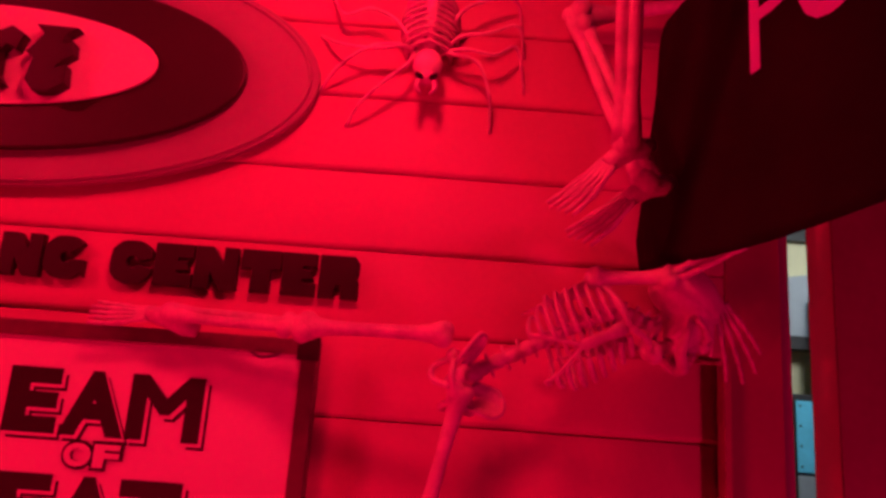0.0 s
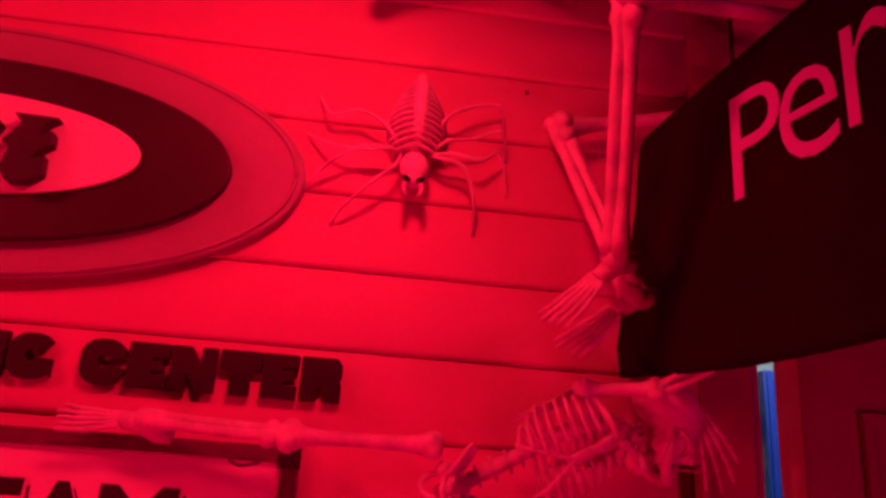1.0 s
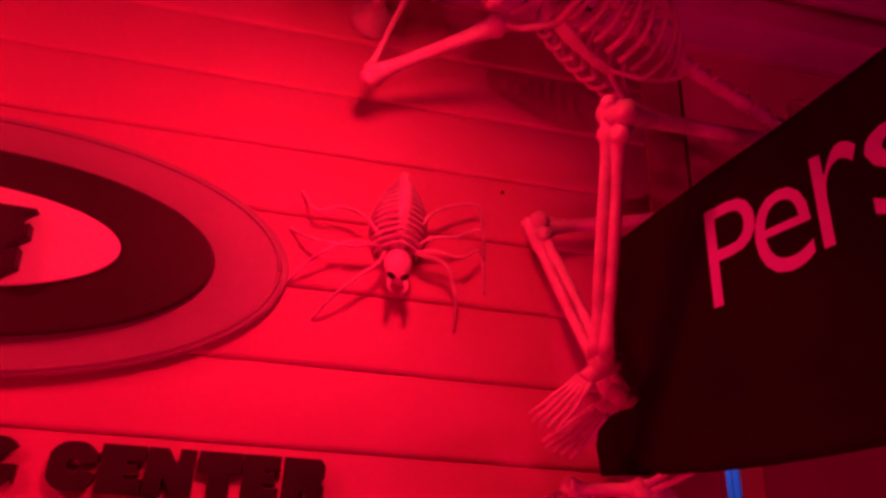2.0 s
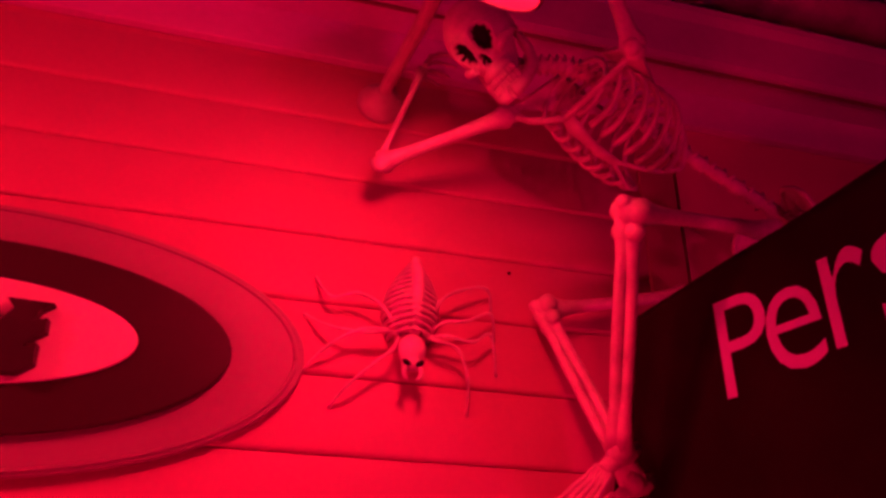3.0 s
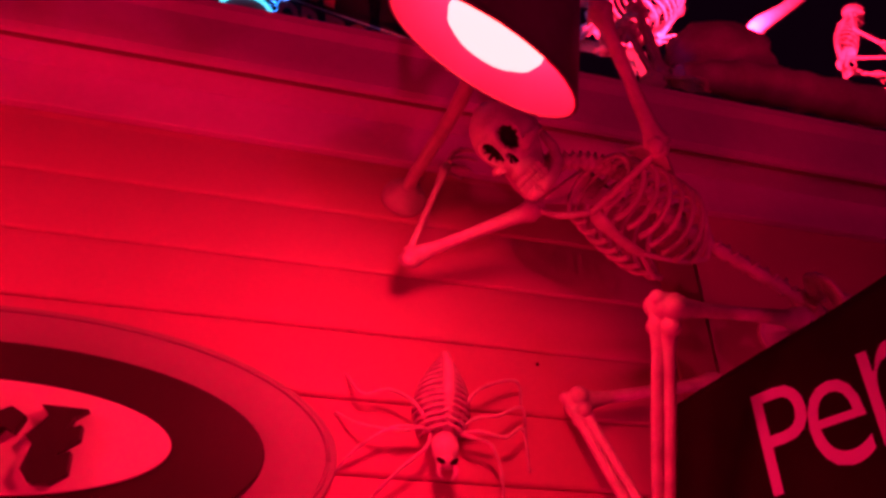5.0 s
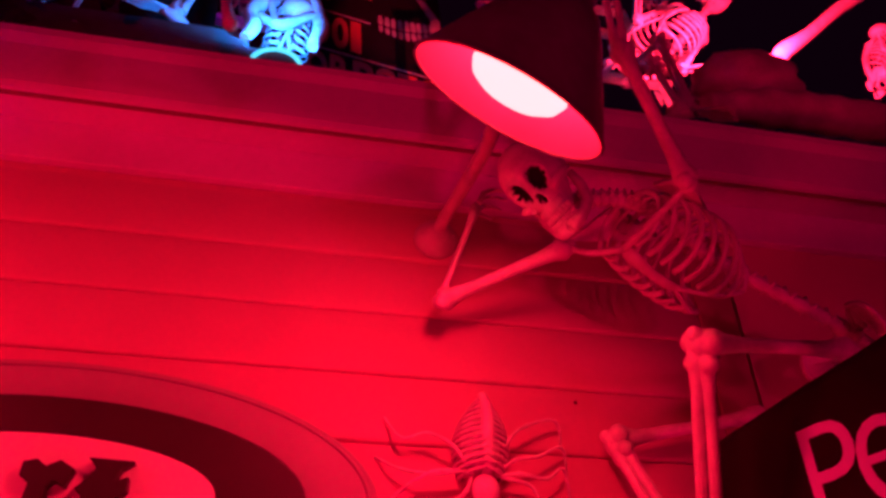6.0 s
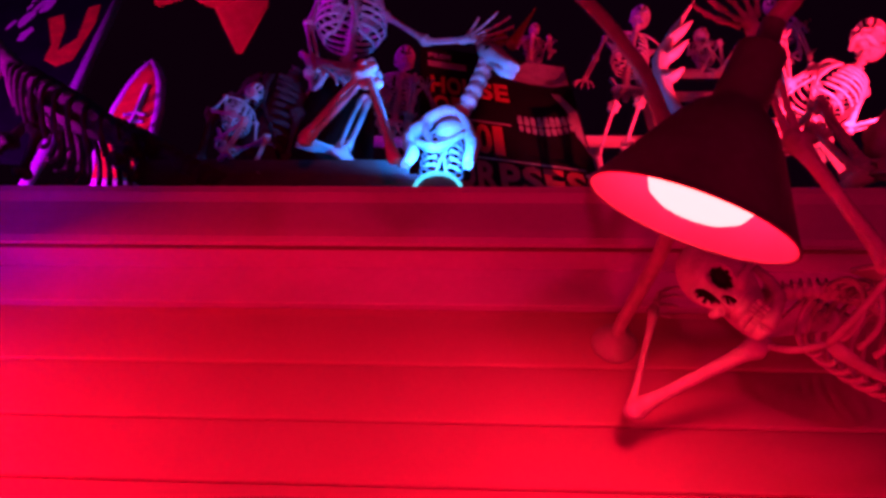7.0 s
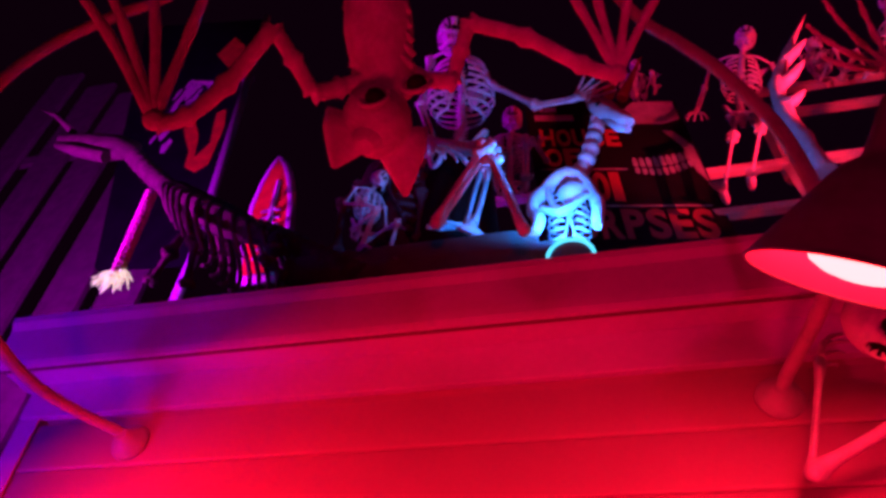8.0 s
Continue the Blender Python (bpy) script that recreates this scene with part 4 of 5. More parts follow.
for ch, x0, x1, z0, z1, mat in (("HOUSE", 0.06, 0.56, 0.62, 0.75, M_POSTRED), ("OF", 0.07, 0.30, 0.47, 0.60, M_POSTRED), ("1001", 0.10, 0.52, 0.24, 0.43, M_POSTRED), ("CORPSES", 0.05, 0.93, 0.02, 0.19, M_POSTRED),
                                ("FROM", 0.05, 0.20, 0.90, 0.94, M_POSTGREY)):
    for i, c in enumerate(ch):
        w = (x1 - x0) / len(ch)
        letters("poster_letter", c, (x0 + w * (i + 0.04)) * PW, (x0 + w * (i + 0.93 if c != "1" else i + 0.6)) * PW, z0 * PH, z1 * PH, -0.003, 0.003, mat, poster, 0.03, PM)
on_poster("poster_bar", [(0.05, 0.83), (0.30, 0.83), (0.30, 0.875), (0.05, 0.875)], M_POSTGREY)
for z in (0.21, 0.45):
    on_poster("poster_line", [(0.04, z), (0.94 if z < 0.3 else 0.54, z), (0.94 if z < 0.3 else 0.54, z + 0.008), (0.04, z + 0.008)], M_POSTGREY)
on_poster("printed_brow", [(0.56, 0.82), (0.62, 0.90), (0.72, 0.99), (0.98, 0.99), (0.98, 0.84), (0.86, 0.80), (0.70, 0.80)], M_POSTGREY)
on_poster("printed_cheek", [(0.84, 0.74), (0.90, 0.74), (0.985, 0.62), (0.985, 0.36), (0.94, 0.44), (0.92, 0.62)], M_POSTGREY)
for i in range(9):
    # a bowed row of teeth, upper and lower, shorter towards the back
    x, w = 0.585 + 0.040 * i, 0.036 - 0.0012 * abs(i - 5)
    z = 0.462 + 0.9 * (x - 0.66) ** 2
    up, down = 0.085 - 0.004 * abs(i - 4), 0.058 - 0.003 * abs(i - 4)
    on_poster("printed_tooth", [(x, z + 0.012), (x + w * 0.5, z + 0.004), (x + w, z + 0.012), (x + w * 0.92, z + up * 0.8), (x + w * 0.5, z + up), (x + w * 0.08, z + up * 0.8)], M_POSTGREY)
    on_poster("printed_tooth", [(x + w * 0.1, z - down * 0.8), (x + w * 0.5, z - down), (x + w * 0.9, z - down * 0.8), (x + w * 0.95, z - 0.008), (x + w * 0.5, z - 0.002), (x + w * 0.05, z - 0.008)], M_POSTGREY)

stand = empty("bleachers", (0, 0, 0), "white painted wooden stand with stepped plank seats", "stand")
for x0, x1, y, z in ((0.16, 0.72, 0.93, 4.40), (-1.6, 1.5, 1.00, 4.78), (0.75, 1.5, 1.30, 5.57), (0.75, 1.5, 1.36, 5.90)):
    b = Build()
    b.box((x0, y, z), (x1, y + 0.05, z + 0.042))
    part("plank", b, M_PLANK, stand, bevel=0.004)
for x in (-1.5, -0.1, 0.62, 1.45):
    b = Build()
    b.tube([(x + 0.1, 0.97, 3.9), (x, 1.03, 4.84)], 0.03, 4)
    b.tube([(x, 1.05, 4.70), (x + 0.1, 1.40, 5.95)], 0.03, 4)
    part("stringer", b, M_PLANK, stand)

# seated and standing figures
skeleton("tall bone-coloured skeleton seated on a keg above the roof edge", dict(
    skull=(-0.915, 0.120, 4.996), face=(0.25, -0.9, -0.3), neck=(-0.869, 0.120, 4.730), waist=(-0.851, 0.130, 4.319), chest=(0.15, -0.95, 0.1), pelvis=(-0.881, 0.140, 4.160),
    arms=[((-0.727, 0.120, 4.541), (-0.528, 0.080, 4.273), (-0.383, 0.050, 4.233), (0.8, -0.1, 0.45), (0, -1, 0), (0.30, 0.1)),
          ((-1.018, 0.120, 4.840), (-1.023, 0.100, 4.424), (-0.912, 0.020, 4.015), (0.5, -0.3, -0.6), (0, 0.4, -0.8), (0.2, 0.2))],
    legs=[((-0.966, 0.080, 4.147), (-0.664, -0.200, 3.678), (-0.826, -0.140, 3.424), None, (0, 0.2, -1)),
          ((-0.842, 0.130, 4.116), (-0.662, -0.170, 3.692), (-0.559, -0.140, 3.346), None, (0, 0.2, -1))]), 1.12, fine=False)
b = Build()
two_bones(b, (-0.735, 0.10, 3.93), (-0.769, 0.06, 3.61), 0.012, (0.015, 0, 0))
foot(b, (-0.769, 0.06, 3.60), (-0.8, -0.6, -0.1), (0, 0.1, -1), 0.85)
tagged(part("leg_bone", b, M_BONE, smooth=True), "pale lower leg bone with its foot on the timbers", "bone")
b = Build()
KEG = Vector((-0.885, 0.200, 3.785))
b.grid([[Vector((KEG.x + r * math.cos(2 * math.pi * k / 18), 0.30 + r * math.sin(2 * math.pi * k / 18), z)) for k in range(18)] for r, z in ((0.13, 3.4), (0.15, 3.55), (0.17, 3.8), (0.15, 4.05), (0.13, 4.18))])
tagged(part("wooden_keg", b, M_CLOTH, smooth=True), "black painted keg under the tall seated skeleton", "keg")


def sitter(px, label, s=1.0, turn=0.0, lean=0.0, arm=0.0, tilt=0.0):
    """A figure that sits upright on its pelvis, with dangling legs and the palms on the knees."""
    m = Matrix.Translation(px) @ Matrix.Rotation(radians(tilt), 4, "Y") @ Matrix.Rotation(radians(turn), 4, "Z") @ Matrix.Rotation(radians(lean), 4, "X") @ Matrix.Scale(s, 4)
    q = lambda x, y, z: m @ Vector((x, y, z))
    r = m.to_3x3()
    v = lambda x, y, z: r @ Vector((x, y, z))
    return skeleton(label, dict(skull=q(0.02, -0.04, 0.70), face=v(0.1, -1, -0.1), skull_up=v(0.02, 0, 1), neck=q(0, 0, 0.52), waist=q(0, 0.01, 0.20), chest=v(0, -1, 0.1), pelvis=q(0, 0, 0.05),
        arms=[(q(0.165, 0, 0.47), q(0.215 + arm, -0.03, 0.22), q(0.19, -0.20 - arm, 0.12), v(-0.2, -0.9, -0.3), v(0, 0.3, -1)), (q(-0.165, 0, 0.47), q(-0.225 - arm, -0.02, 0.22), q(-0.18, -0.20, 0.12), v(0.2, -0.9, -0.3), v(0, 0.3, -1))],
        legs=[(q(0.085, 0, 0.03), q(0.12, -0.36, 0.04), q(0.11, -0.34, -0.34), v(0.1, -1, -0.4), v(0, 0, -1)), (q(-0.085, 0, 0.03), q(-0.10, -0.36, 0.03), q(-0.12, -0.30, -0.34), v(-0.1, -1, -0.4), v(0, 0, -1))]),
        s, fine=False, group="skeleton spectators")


skeleton("bone-coloured skeleton seated on the white stand, arms hanging", dict(
    skull=(0.667, 0.980, 5.940), face=(-0.2, -0.9, -0.3), skull_up=(0.35, 0.1, 0.9), neck=(0.590, 0.980, 5.698), waist=(0.512, 0.980, 5.333), chest=(0, -0.95, -0.2), pelvis=(0.493, 0.980, 5.191),
    arms=[((0.424, 0.980, 5.717), (0.336, 0.950, 5.447), (0.240, 0.880, 5.143), (-0.2, -0.5, -0.8), (0, 1, 0)), ((0.742, 0.980, 5.620), (0.699, 0.950, 5.285), (0.579, 0.850, 4.934), (-0.1, -0.5, -0.8), (0, 1, 0))],
    legs=[((0.444, 0.960, 5.145), (0.311, 0.660, 4.632), (0.210, 0.720, 4.320), (-0.3, -0.9, -0.2), (0, 0.2, -1)), ((0.533, 0.960, 5.131), (0.439, 0.660, 4.665), (0.339, 0.720, 4.389), (-0.1, -0.9, -0.3), (0, 0.2, -1))]), 0.84, fine=False, group="skeleton spectators")
sitter((-0.740, 0.700, 4.513), "pale skeleton seated beside the poster", 0.76, 6, 0, 0.03)
sitter((1.169, 1.360, 5.890), "small skeleton on the upper row of the stand", 0.6, 20)
sitter((1.736, 1.360, 6.044), "skeleton leaning on the top row of the stand", 0.72, -30, 8)
sitter((0.024, 1.300, 5.955), "small skeleton looking over the poster's top edge", 0.5, 10)
sitter((1.959, 0.300, 4.088), "skeleton sitting by the far roof edge, head bowed", 0.50, 60, 16)
sitter((-1.174, 0.080, 3.641), "small skeleton seated on the roof in side view", 0.42, 55, 5)

# the figure that lies back beside the lamp, ribs towards the camera
skeleton("bone-coloured skeleton lying back on the roof edge in red light", dict(
    skull=(1.478, 0.450, 4.837), face=(-0.4, -0.85, 0.1), skull_up=(0.5, 0.1, 0.8), neck=(1.216, 0.400, 4.468), waist=(0.959, 0.360, 4.186), chest=(-0.3, -0.9, 0.2), pelvis=(0.876, 0.350, 4.051),
    arms=[((1.123, 0.400, 4.552), (0.879, 0.250, 4.221), (0.977, 0.300, 4.616), (0.0, 0, 1), (0, 1, 0)), ((1.283, 0.400, 4.388), (1.016, 0.250, 3.945), (1.111, 0.200, 3.930), (0.9, 0, 0.1), (0, 0, -1))],
    legs=[((0.829, 0.300, 3.974), (0.850, 0.100, 3.898), (0.861, 0.060, 3.547), (0.4, -0.6, -0.4), (0, 0, -1)), ((0.845, 0.300, 3.957), (0.757, 0.050, 3.699), (0.791, 0.000, 3.431), (0.4, -0.6, -0.4), (0, 0, -1))]), 1.1, fine=False)


# ---- animals of bone on the roof ----
def unicorn():
    b = Build()
    spine(b, [(-0.436, 0.100, 3.773), (-0.369, 0.080, 3.873), (-0.323, 0.070, 4.014), (-0.292, 0.060, 4.133)], 1.6, 0.0165, 0.028)
    top = Vector((-0.432, 0.090, 3.800))
    p = lambda x, y, z: top + Vector((x, y, z))
    # shoulder girdle that arches over the lamp, with curved forelegs
    for chain, radii in ((((-0.10, -0.02, -0.11), (-0.065, -0.03, -0.035), (0.0, -0.035, 0.0), (0.052, -0.03, -0.045), (0.076, -0.04, -0.12), (0.090, -0.06, -0.20), (0.078, -0.09, -0.33)), (0.016, 0.023, 0.028, 0.025, 0.022, 0.025, 0.017)),
                         (((-0.060, -0.02, -0.04), (-0.105, -0.04, -0.10), (-0.122, -0.06, -0.19), (-0.100, -0.08, -0.26), (-0.115, -0.09, -0.33)), (0.020, 0.025, 0.020, 0.023, 0.016)),
                         (((-0.098, -0.05, -0.17), (-0.040, -0.06, -0.215), (0.010, -0.06, -0.19), (0.060, -0.05, -0.13)), (0.013, 0.017, 0.016, 0.012)),
                         (((-0.070, -0.04, -0.08), (-0.060, -0.05, -0.15), (-0.035, -0.06, -0.21)), (0.013, 0.011, 0.010))):
        q = smooth_path([p(*c) for c in chain], 4)
        b.tube(q, [radii[min(i // 4, len(radii) - 1)] * (1 - i % 4 / 4) + radii[min(i // 4 + 1, len(radii) - 1)] * (i % 4 / 4) for i in range(len(q))], 10)
    b.ball(p(0.012, -0.03, -0.095), 0.052, 0.040, 0.050, seg=18, rings=10)
    ribcage(b, p(-0.005, 0.02, -0.05), p(-0.015, 0.02, -0.33), (0.1, -1, -0.1), 1.0, 0.070, 0.060, 8, 6, 0.0055)
    h0, h1 = Vector((-0.293, 0.050, 4.156)), Vector((-0.185, -0.080, 3.839))
    d = (h1 - h0) * 0.78
    b.tube([h0 - d * 0.25, h0, h0 + d * 0.3, h0 + d * 0.6, h0 + d * 0.9, h0 + d * 1.1], [0.024, 0.038, 0.039, 0.028, 0.024, 0.014], 12)
    b.tube([h0 + d * 0.15 + Vector((0, 0, -0.04)), h0 + d * 0.6 + Vector((0, 0, -0.066)), h0 + d * 0.95 + Vector((0, 0, -0.055))], [0.020, 0.019, 0.012], 9)
    for k in (-1, 1):
        e = d.cross(Vector((0, 0, 1))).normalized()
        b.ball(h0 + d * 0.28 + e * 0.032 * k + Vector((0, 0, 0.015)), 0.014, seg=10, rings=7, slot=1)
    body = part("unicorn_figure", b, [M_BONE, M_HOLLOW], smooth=True)
    tagged(body, "skeleton unicorn sitting over the roof floodlight, horn raised", "unicorn")
    c = Build()
    horn = [Vector((-0.211, 0.000, 4.116)), Vector((-0.112, -0.020, 4.343))]
    pts = [horn[0].lerp(horn[1], i / 16) for i in range(17)]
    c.tube(pts, [0.022 * (1 - i / 17) * (1.12 if i % 2 else 0.92) for i in range(17)], 9)
    for k in (0.0, 0.07):
        e = h0 + Vector((k - 0.03, 0.0, 0.05))
        c.tube([e, e + Vector((0.01, 0, 0.05)), e + Vector((0.015, 0, 0.10))], [0.022, 0.024, 0.003], 8, 0, 0.5)
    tagged(part("horn_and_ears", c, M_POSTRED, body, "dark red horn and ears", smooth=True))


unicorn()


def reptile():
    b = Build()
    spine(b, [(-2.424, 0.060, 4.420), (-2.220, 0.080, 4.205), (-2.000, 0.100, 4.018), (-1.684, 0.100, 3.809), (-1.480, 0.080, 3.678), (-1.308, 0.050, 3.537), (-1.111, 0.020, 3.389)], 2.0, 0.020, 0.026)
    path = [Vector((-2.056, 0.100, 4.064)), Vector((-1.476, 0.080, 3.663))]
    for i in range(12):
        f = i / 11
        c = path[0].lerp(path[1], f)
        w = 0.17 * math.sin(math.pi * (0.22 + 0.66 * f)) + 0.02
        for k in (-1, 1):
            pts = [c + Vector((0.10 * (1 - math.cos(a)) * 0.4, -k * w * math.sin(a), -w * 0.9 * (1 - math.cos(a)))) for a in (math.pi * 0.80 * j / 9 for j in range(10))]
            b.tube(pts, 0.0095, 6)
    b.tube([path[0], path[0].lerp(path[1], 0.5) + Vector((0, 0, -0.02)), path[1]], [0.06, 0.07, 0.03], 10)
    h = [Vector(p) for p in ((-2.336, 0.050, 4.362), (-2.439, 0.020, 4.373), (-2.617, 0.000, 4.431), (-2.746, -0.020, 4.463))]
    b.tube(h, [0.045, 0.075, 0.055, 0.030], 12, 0, 0.7)
    b.tube([h[1] + Vector((0, -0.02, -0.09)), h[2] + Vector((0, -0.02, -0.085)), h[3] + Vector((0, 0, -0.05))], [0.03, 0.028, 0.015], 8)
    b.tube([(-2.726, 0.000, 4.532), (-2.915, 0.000, 4.719), (-3.070, 0.000, 4.824)], [0.018, 0.014, 0.004], 7)
    for p in (((-1.925, 0.020, 3.849), (-1.763, -0.020, 3.612), (-1.743, 0.000, 3.424)), ((-1.940, 0.120, 3.925), (-1.964, 0.100, 3.702), (-1.995, 0.100, 3.561)), ((-1.438, -0.000, 3.550), (-1.433, -0.030, 3.455), (-1.374, 0.000, 3.410))):
        long_bone(b, p[0], p[1], 0.017)
        long_bone(b, p[1], p[2], 0.014)
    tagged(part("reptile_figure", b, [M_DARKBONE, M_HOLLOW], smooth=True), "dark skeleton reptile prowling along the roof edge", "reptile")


reptile()


def hound():
    b = Build()
    top, low = Vector((-1.152, 0.240, 4.203)), Vector((-1.126, 0.240, 3.776))
    ribcage(b, top, low, (0.1, -1, 0.0), 1.0, 0.15, 0.12, 9, 6, 0.010)
    spine(b, [(-1.077, 0.240, 4.333), top + Vector((0, 0.10, 0)), low + Vector((0, 0.11, 0))], 1.6, 0.016)
    b.tube([top + Vector((0, 0.04, -0.02)), top.lerp(low, 0.5) + Vector((0, 0.05, 0)), low], [0.05, 0.10, 0.07], 12)
    for k in (-1, 1):
        p = top + Vector((0.13 * k, -0.02, -0.10))
        long_bone(b, p, p + Vector((0.03 * k, -0.06, -0.18)), 0.016)
        long_bone(b, p + Vector((0.03 * k, -0.06, -0.18)), p + Vector((0.03 * k, -0.03, -0.40)), 0.014)
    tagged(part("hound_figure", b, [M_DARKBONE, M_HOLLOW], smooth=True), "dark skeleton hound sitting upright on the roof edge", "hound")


hound()

# giant bony claw and a bright forearm bone that reach up behind the lamp
b = Build()
limb = smooth_path([(0.460, 0.300, 3.907), (0.451, 0.330, 4.137), (0.441, 0.360, 4.366), (0.462, 0.370, 4.562), (0.558, 0.370, 4.793), (0.702, 0.360, 5.062)], 4)
b.tube(limb, [0.034 * (1.15 if i % 4 == 0 else 0.92) * (1 if i < 14 else 1 - 0.13 * (i - 13)) for i in range(len(limb))], 10)
for root, midp, tip in (((0.471, 0.370, 4.561), (0.524, 0.340, 4.583), (0.588, 0.320, 4.650)), ((0.443, 0.360, 4.417), (0.481, 0.330, 4.392), (0.528, 0.310, 4.427)), ((0.530, 0.370, 4.728), (0.577, 0.350, 4.761), (0.640, 0.330, 4.820))):
    b.tube(smooth_path([root, midp, tip], 4), [0.03, 0.028, 0.026, 0.024, 0.024, 0.02, 0.016, 0.01, 0.003], 8)
tagged(part("claw_figure", b, M_BONE, smooth=True), "giant bony claw reaching up from the roof", "claw")
b = Build()
b.tube(smooth_path([(1.304, 0.110, 3.888), (1.389, 0.120, 3.992), (1.544, 0.130, 4.140), (1.751, 0.140, 4.356), (1.972, 0.150, 4.568)], 4), [0.012, 0.022, 0.030, 0.034, 0.035, 0.034, 0.031, 0.028, 0.026, 0.025, 0.025, 0.026, 0.027, 0.029, 0.032, 0.034, 0.036], 12, 0, 0.7)
tagged(part("arm_bone", b, M_BONE, smooth=True), "giant arm bone brightly lit beside the red floodlight", "bone")
b = Build()
b.ball((1.076, 0.020, 3.626), 0.19, 0.11, 0.115, seg=28, rings=16, warp=lambda d, q: q * (1 + 0.16 * noise.noise(d * 2.2) + 0.06 * noise.noise(d * 6)))
tagged(part("sandbag", b, M_SACK, smooth=True), "dark filled sandbag lying on the roof edge", "sandbag")
b = Build()
roll = smooth_path([(0.838, -0.050, 3.413), (0.995, -0.040, 3.444), (1.188, -0.030, 3.468), (1.374, -0.030, 3.468), (1.609, -0.030, 3.468), (2.011, -0.030, 3.463)], 6)
b.tube(roll, [0.03 + 0.034 * min(1.0, i / 8) + 0.004 * math.sin(1.7 * i) for i in range(len(roll))], 16)
tagged(part("rolled_tarp", b, M_SACK, smooth=True), "maroon tarp rolled along the roof edge beside the sandbag", "tarp")


# ---- boards, broom and fence at the house's end ----
def leaning_board(tip, low_l, low_r, label, print_mat):
    thing = empty("surfboard", (0, 0, 0), label, "surfboard")
    t, l, r = Vector(tip), Vector(low_l), Vector(low_r)
    w, h = (r - l), t - (l + r) / 2
    o = (l + r) / 2
    n = w.cross(h).normalized()
    if n.y < 0:
        n = -n
    prof = ((0.0, 0.40), (0.15, 0.46), (0.35, 0.49), (0.55, 0.46), (0.75, 0.34), (0.88, 0.20), (0.96, 0.07), (1.0, 0.0))
    out = [o + h * f + w * k for f, k in prof] + [o + h * f - w * k for f, k in reversed(prof[:-1])]
    b = Build()
    b.grid([[p + n * 0.02 for p in out], [p - n * 0.02 for p in out]])
    part("board", b, print_mat, thing, bevel=0.006)
    b = Build()
    b.tube([*out, out[0]], 0.024, 6)
    part("rail", b, M_WHITE, thing, "pale rounded edge", smooth=True)
    b = Build()
    for i in range(7):
        f = 0.12 + 0.06 * i
        c = o + h * f - n * 0.022 + w * 0.05
        b.tube([c - w * 0.24, c - w * 0.0 + h * 0.012, c + w * 0.22], [0.008, 0.012, 0.008], 5)
    b.tube([o + h * 0.08 - n * 0.022, o + h * 0.50 - n * 0.022 + w * 0.06, o + h * 0.74 - n * 0.022 + w * 0.10], 0.013, 5)
    part("printed_ribs", b, M_WHITE, thing, "pale printed bones")
    return thing


leaning_board((-1.884, 0.460, 4.707), (-1.852, 0.400, 3.803), (-1.643, 0.400, 3.811), "red pointed board with pale edge and printed bones", M_ORANGE)
big = empty("tall_banner_board", (0, 0, 0), "tall dark painted banner with pale and orange shapes on a pole", "banner")
BY = 0.80
TB = [Vector(p) for p in ((-3.086, 0.800, 4.441), (-2.480, 0.800, 4.382), (-2.726, 0.800, 7.095), (-3.919, 0.800, 7.395))]
b = Build()
b.prism([(p.x, p.z) for p in TB], BY + 0.03, BY)
part("cloth", b, M_NAVY, big)
b = Build()
b.tube([(TB[1].x + 0.02, BY - 0.01, 0.0), TB[1] + Vector((0.02, -0.01, 0)), TB[2] + Vector((0.02, -0.01, 0))], 0.028, 10)
part("pole", b, M_POLE, big, "grey metal pole", smooth=True)
for nm, mat, pts in (("orange_shape", M_ORANGE, ((-2.965, 0.800, 5.682), (-2.888, 0.800, 5.733), (-2.818, 0.800, 5.582), (-2.766, 0.800, 5.335), (-2.699, 0.800, 5.465), (-2.759, 0.800, 5.808), (-2.694, 0.800, 5.843), (-2.647, 0.800, 5.628), (-2.639, 0.800, 5.248), (-2.717, 0.800, 5.182), (-2.809, 0.800, 5.251), (-2.829, 0.800, 5.403))),
                     ("orange_patch", M_ORANGE, ((-3.007, 0.800, 6.635), (-2.925, 0.800, 6.872), (-2.781, 0.800, 6.684), (-2.706, 0.800, 6.241), (-2.873, 0.800, 6.445)))):
    b = Build()
    b.prism([(p[0], p[2]) for p in pts], BY - 0.001, BY - 0.006)
    part(nm, b, mat, big)
rnd = random.Random(12)
axis = [Vector(p) for p in ((-3.157, 0.800, 5.453), (-3.112, 0.800, 5.771), (-3.070, 0.800, 6.071), (-3.027, 0.800, 6.246), (-2.757, 0.800, 6.163))]
for i in range(34):
    u = (i / 33) ** 0.8 * 3.999
    c = axis[int(u)].lerp(axis[int(u) + 1], u % 1) + Vector((rnd.gauss(0, 0.045), 0, rnd.gauss(0, 0.035)))
    d = (axis[int(u) + 1] - axis[int(u)]).normalized()
    e = Vector((-d.z, 0, d.x))
    big_one = i % 4 == 1
    a, w = rnd.uniform(0.05, 0.11) * (1.6 if big_one else 0.7), rnd.uniform(0.012, 0.024) * (1.7 if big_one else 0.7)
    n = 12
    out = [c + d * a * math.cos(2 * math.pi * k / n) * rnd.uniform(0.7, 1.1) + e * w * math.sin(2 * math.pi * k / n) * rnd.uniform(0.5, 1.3) for k in range(n)]
    b = Build()
    b.prism([(p.x, p.z) for p in out], BY - 0.001, BY - 0.004 - 0.0004 * (i % 9))
    part("pale_splash", b, M_WHITE, big)
broom = empty("straw_broom", (0, 0, 0), "straw-wrapped broom standing on its handle at the roof edge", "broom")
b = Build()
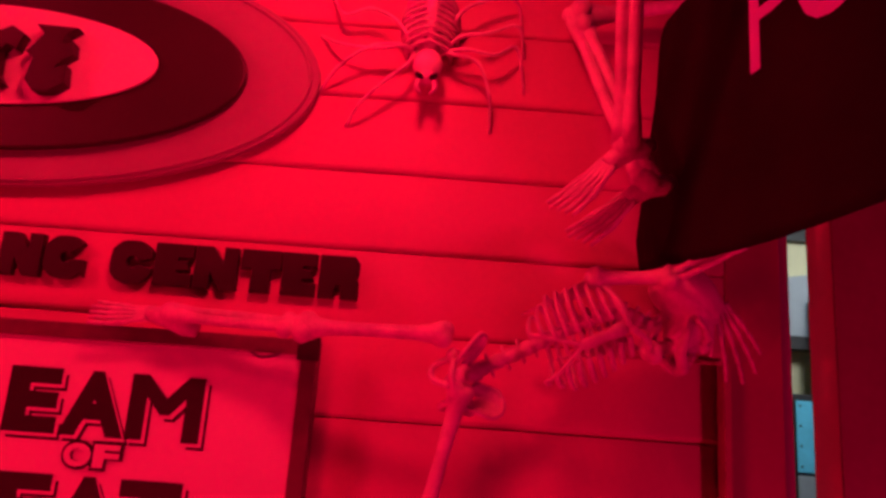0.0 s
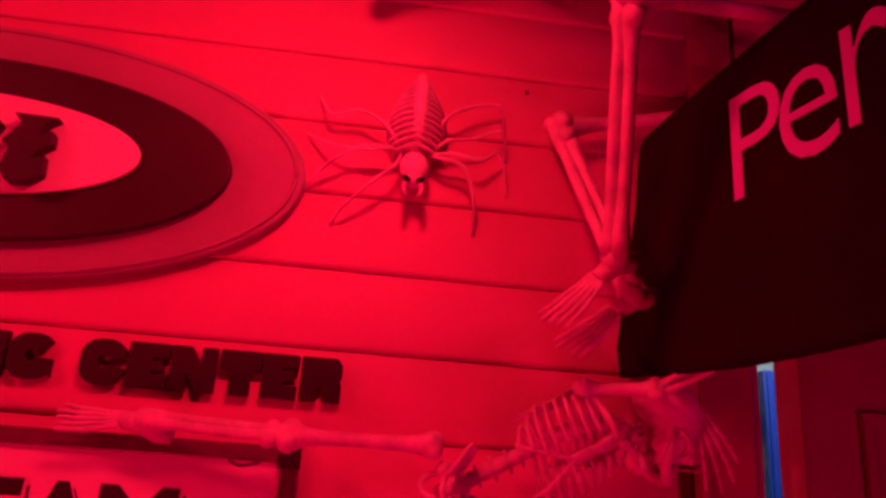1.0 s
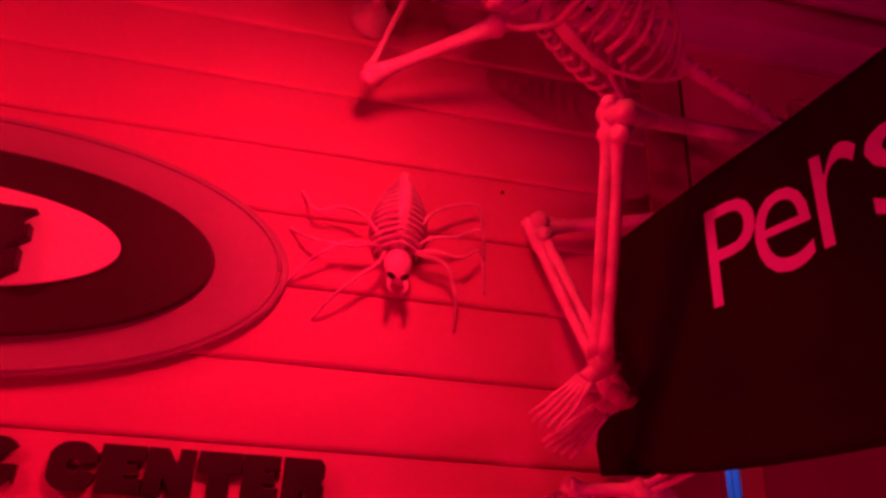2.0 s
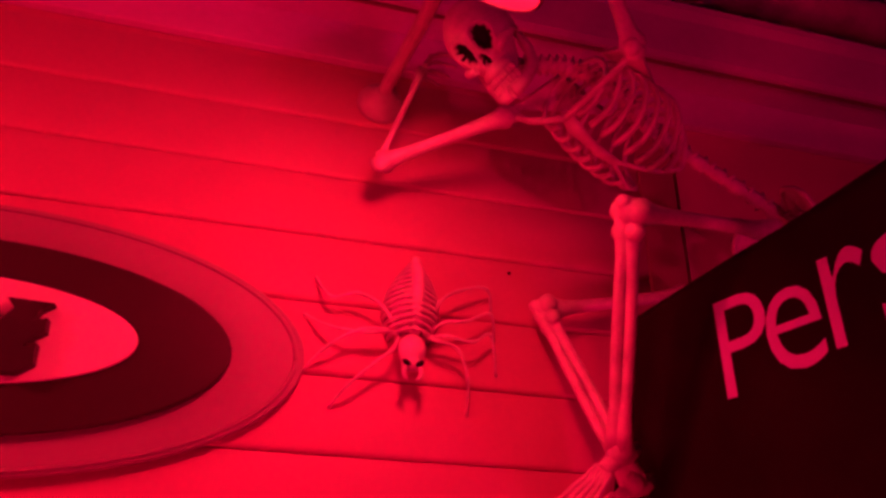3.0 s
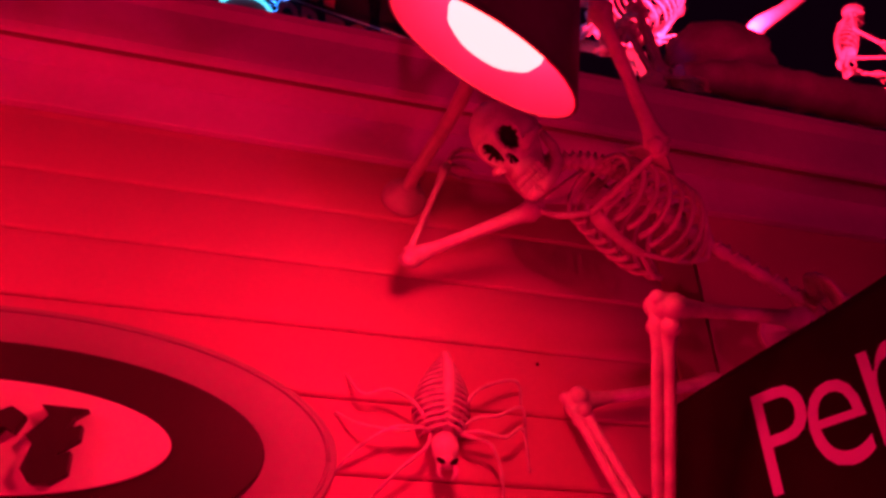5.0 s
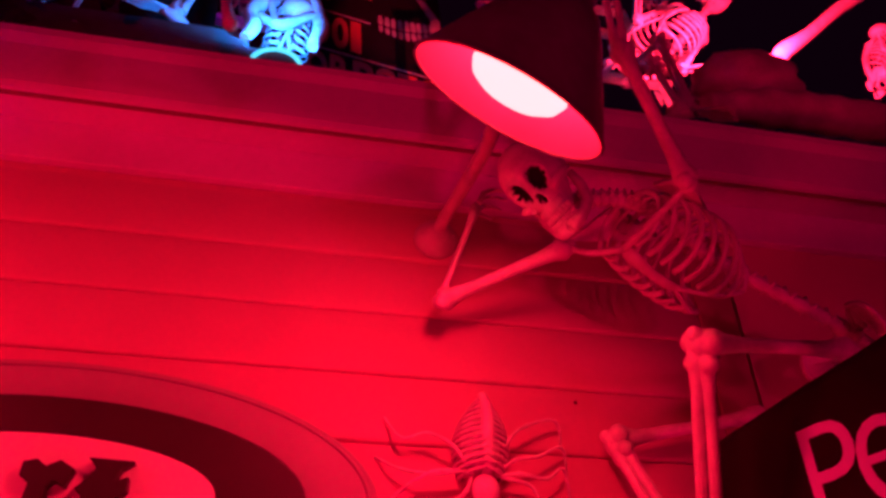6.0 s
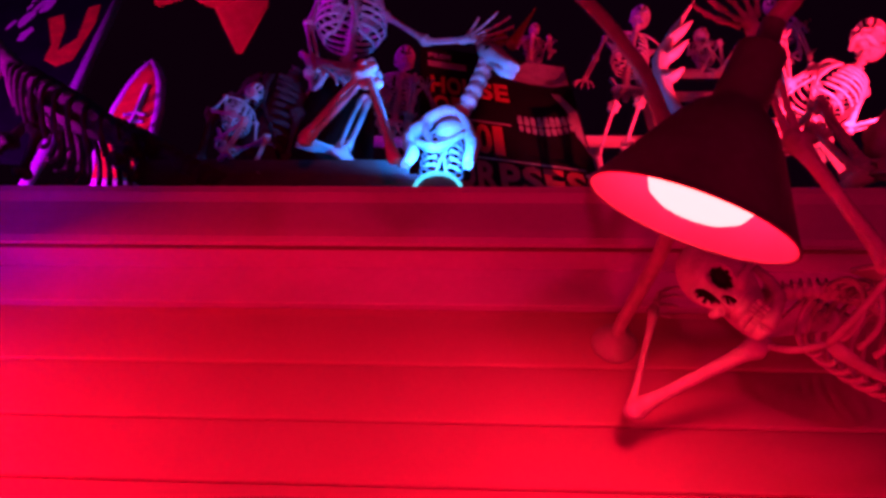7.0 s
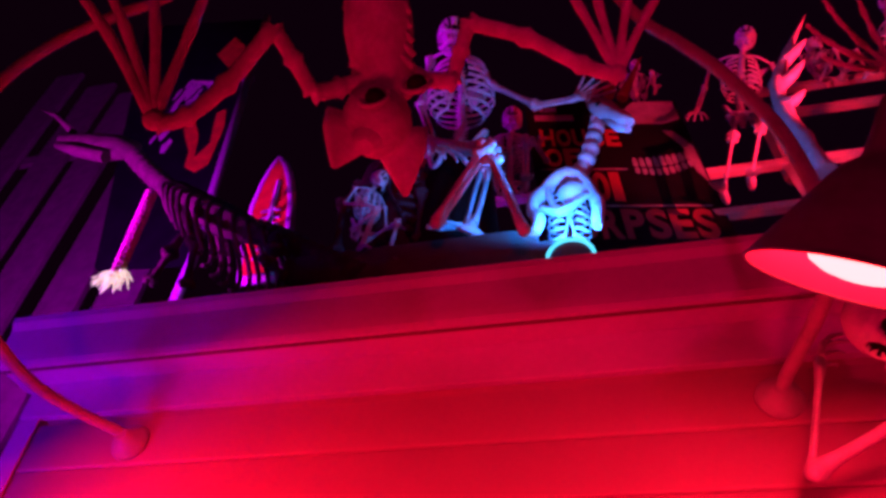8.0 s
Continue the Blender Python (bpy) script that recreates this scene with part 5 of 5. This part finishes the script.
BR = [Vector((-2.111, 0.020, 3.996)), Vector((-2.036, -0.020, 3.493))]
q = [BR[0].lerp(BR[1], i / 24) for i in range(25)]
b.tube(q, 0.017, 9)
ax = (BR[1] - BR[0]).normalized()
sx = ax.cross(Vector((0, 1, 0))).normalized()
sy = ax.cross(sx)
for k in range(6):
    twist = 1 if k < 3 else -1
    strand = [BR[0].lerp(BR[1], i / 60) + (sx * math.cos(a) + sy * math.sin(a)) * 0.019 for i in range(61) for a in (twist * 0.62 * i + 2.094 * k,)]
    c = Build()
    c.tube(strand, 0.0055, 5)
    part("straw_strand", c, M_ROPE, broom)
part("wrapped_handle", b, M_ROPE, broom, "twisted straw handle", smooth=True)
b = Build()
rnd = random.Random(4)
for i in range(60):
    o = BR[1] + Vector((rnd.uniform(-0.03, 0.03), rnd.uniform(-0.02, 0.02), 0.01))
    e = o + Vector((rnd.uniform(-0.07, 0.04), rnd.uniform(-0.04, 0.04), rnd.uniform(-0.06, -0.01)))
    b.tube([o, o.lerp(e, 0.5) + Vector((0, 0, 0.012)), e], [0.005, 0.004, 0.002], 4)
part("bristles", b, M_LITSTRAW, broom, "pale bristles, bright light on them put in as emission")

fence = empty("plank_tower", (0, 0, 0), "tall dark vertical plank screen beyond the roof's end", "fence")
for i in range(5):
    b = Build()
    x = -4.86 + 0.42 * i
    b.box((x, 1.0 + 0.02 * (i % 2), 0.0), (x + 0.27, 1.04 + 0.02 * (i % 2), 7.2 - 0.25 * ((i * 7) % 3)))
    part("plank", b, M_GREYWOOD, fence, bevel=0.004)
for z in (1.5, 4.0, 6.0):
    b = Build()
    b.box((-4.86, 1.065, z), (-2.91, 1.11, z + 0.09))
    part("rail", b, M_GREYWOOD, fence, bevel=0.004)

# red floodlight that stands on the ground and washes the front
wash = empty("ground_flood", (0, 0, 0), "black floodlight standing on the ground before the wall", "lamp")
b = Build()
b.box((-0.14, -0.09, 0.10), (0.14, 0.0, 0.32), pose(*WASH, -30, 0, 0) @ pose(0, 0, -0.2))
part("housing", b, M_SHADE, wash, bevel=0.01)
b = Build()
b.box((-0.12, -0.12, 0.0), (0.12, 0.08, 0.02), pose(WASH[0], WASH[1], 0))
b.box((-0.02, -0.02, 0.02), (0.02, 0.02, WASH[2]), pose(WASH[0], WASH[1], 0))
part("base", b, M_SHADE, wash, bevel=0.004)

# ---- siding boards, one by one ----
def siding():
    span = RIGHT - LEFT
    def board_mesh(h):
        b = Build()
        prof = ((0.004, 0.0), (-0.0055, 0.0), (-0.0112, 0.006), (-0.0108, 0.011), (-0.0085, h - 0.0045), (-0.0075, h - 0.003), (0.004, h - 0.003))
        n = 14
        rows = [[Vector((span * i / n, y, z)) for y, z in prof] for i in range(n + 1)]
        b.grid(rows)
        return b.mesh("board", M_WALL)
    whole = board_mesh(BOARD)
    for i in range(19):
        z = FIRST + i * BOARD
        if z + BOARD > 2.92:
            me = board_mesh(2.918 - z)
        else:
            me = whole
        ob = new("board", me)
        ob.parent = wall_north
        ob.matrix_local = pose(LEFT, 0, z)


siding()
b = Build()
b.box((LEFT, -0.02, 0), (LEFT + 0.07, -0.0125, 2.916))
tagged(part("trim_corner", b, M_TRIM, bevel=0.002), "painted corner board at the house's end", "trim", kind="structure")
b = Build()
b.ball((0.325, -0.010, 2.418), 0.004, 0.004, 0.004, seg=8, rings=6)
tagged(part("nail_head", b, M_HOLLOW), "small dark nail head in the siding", "nail")
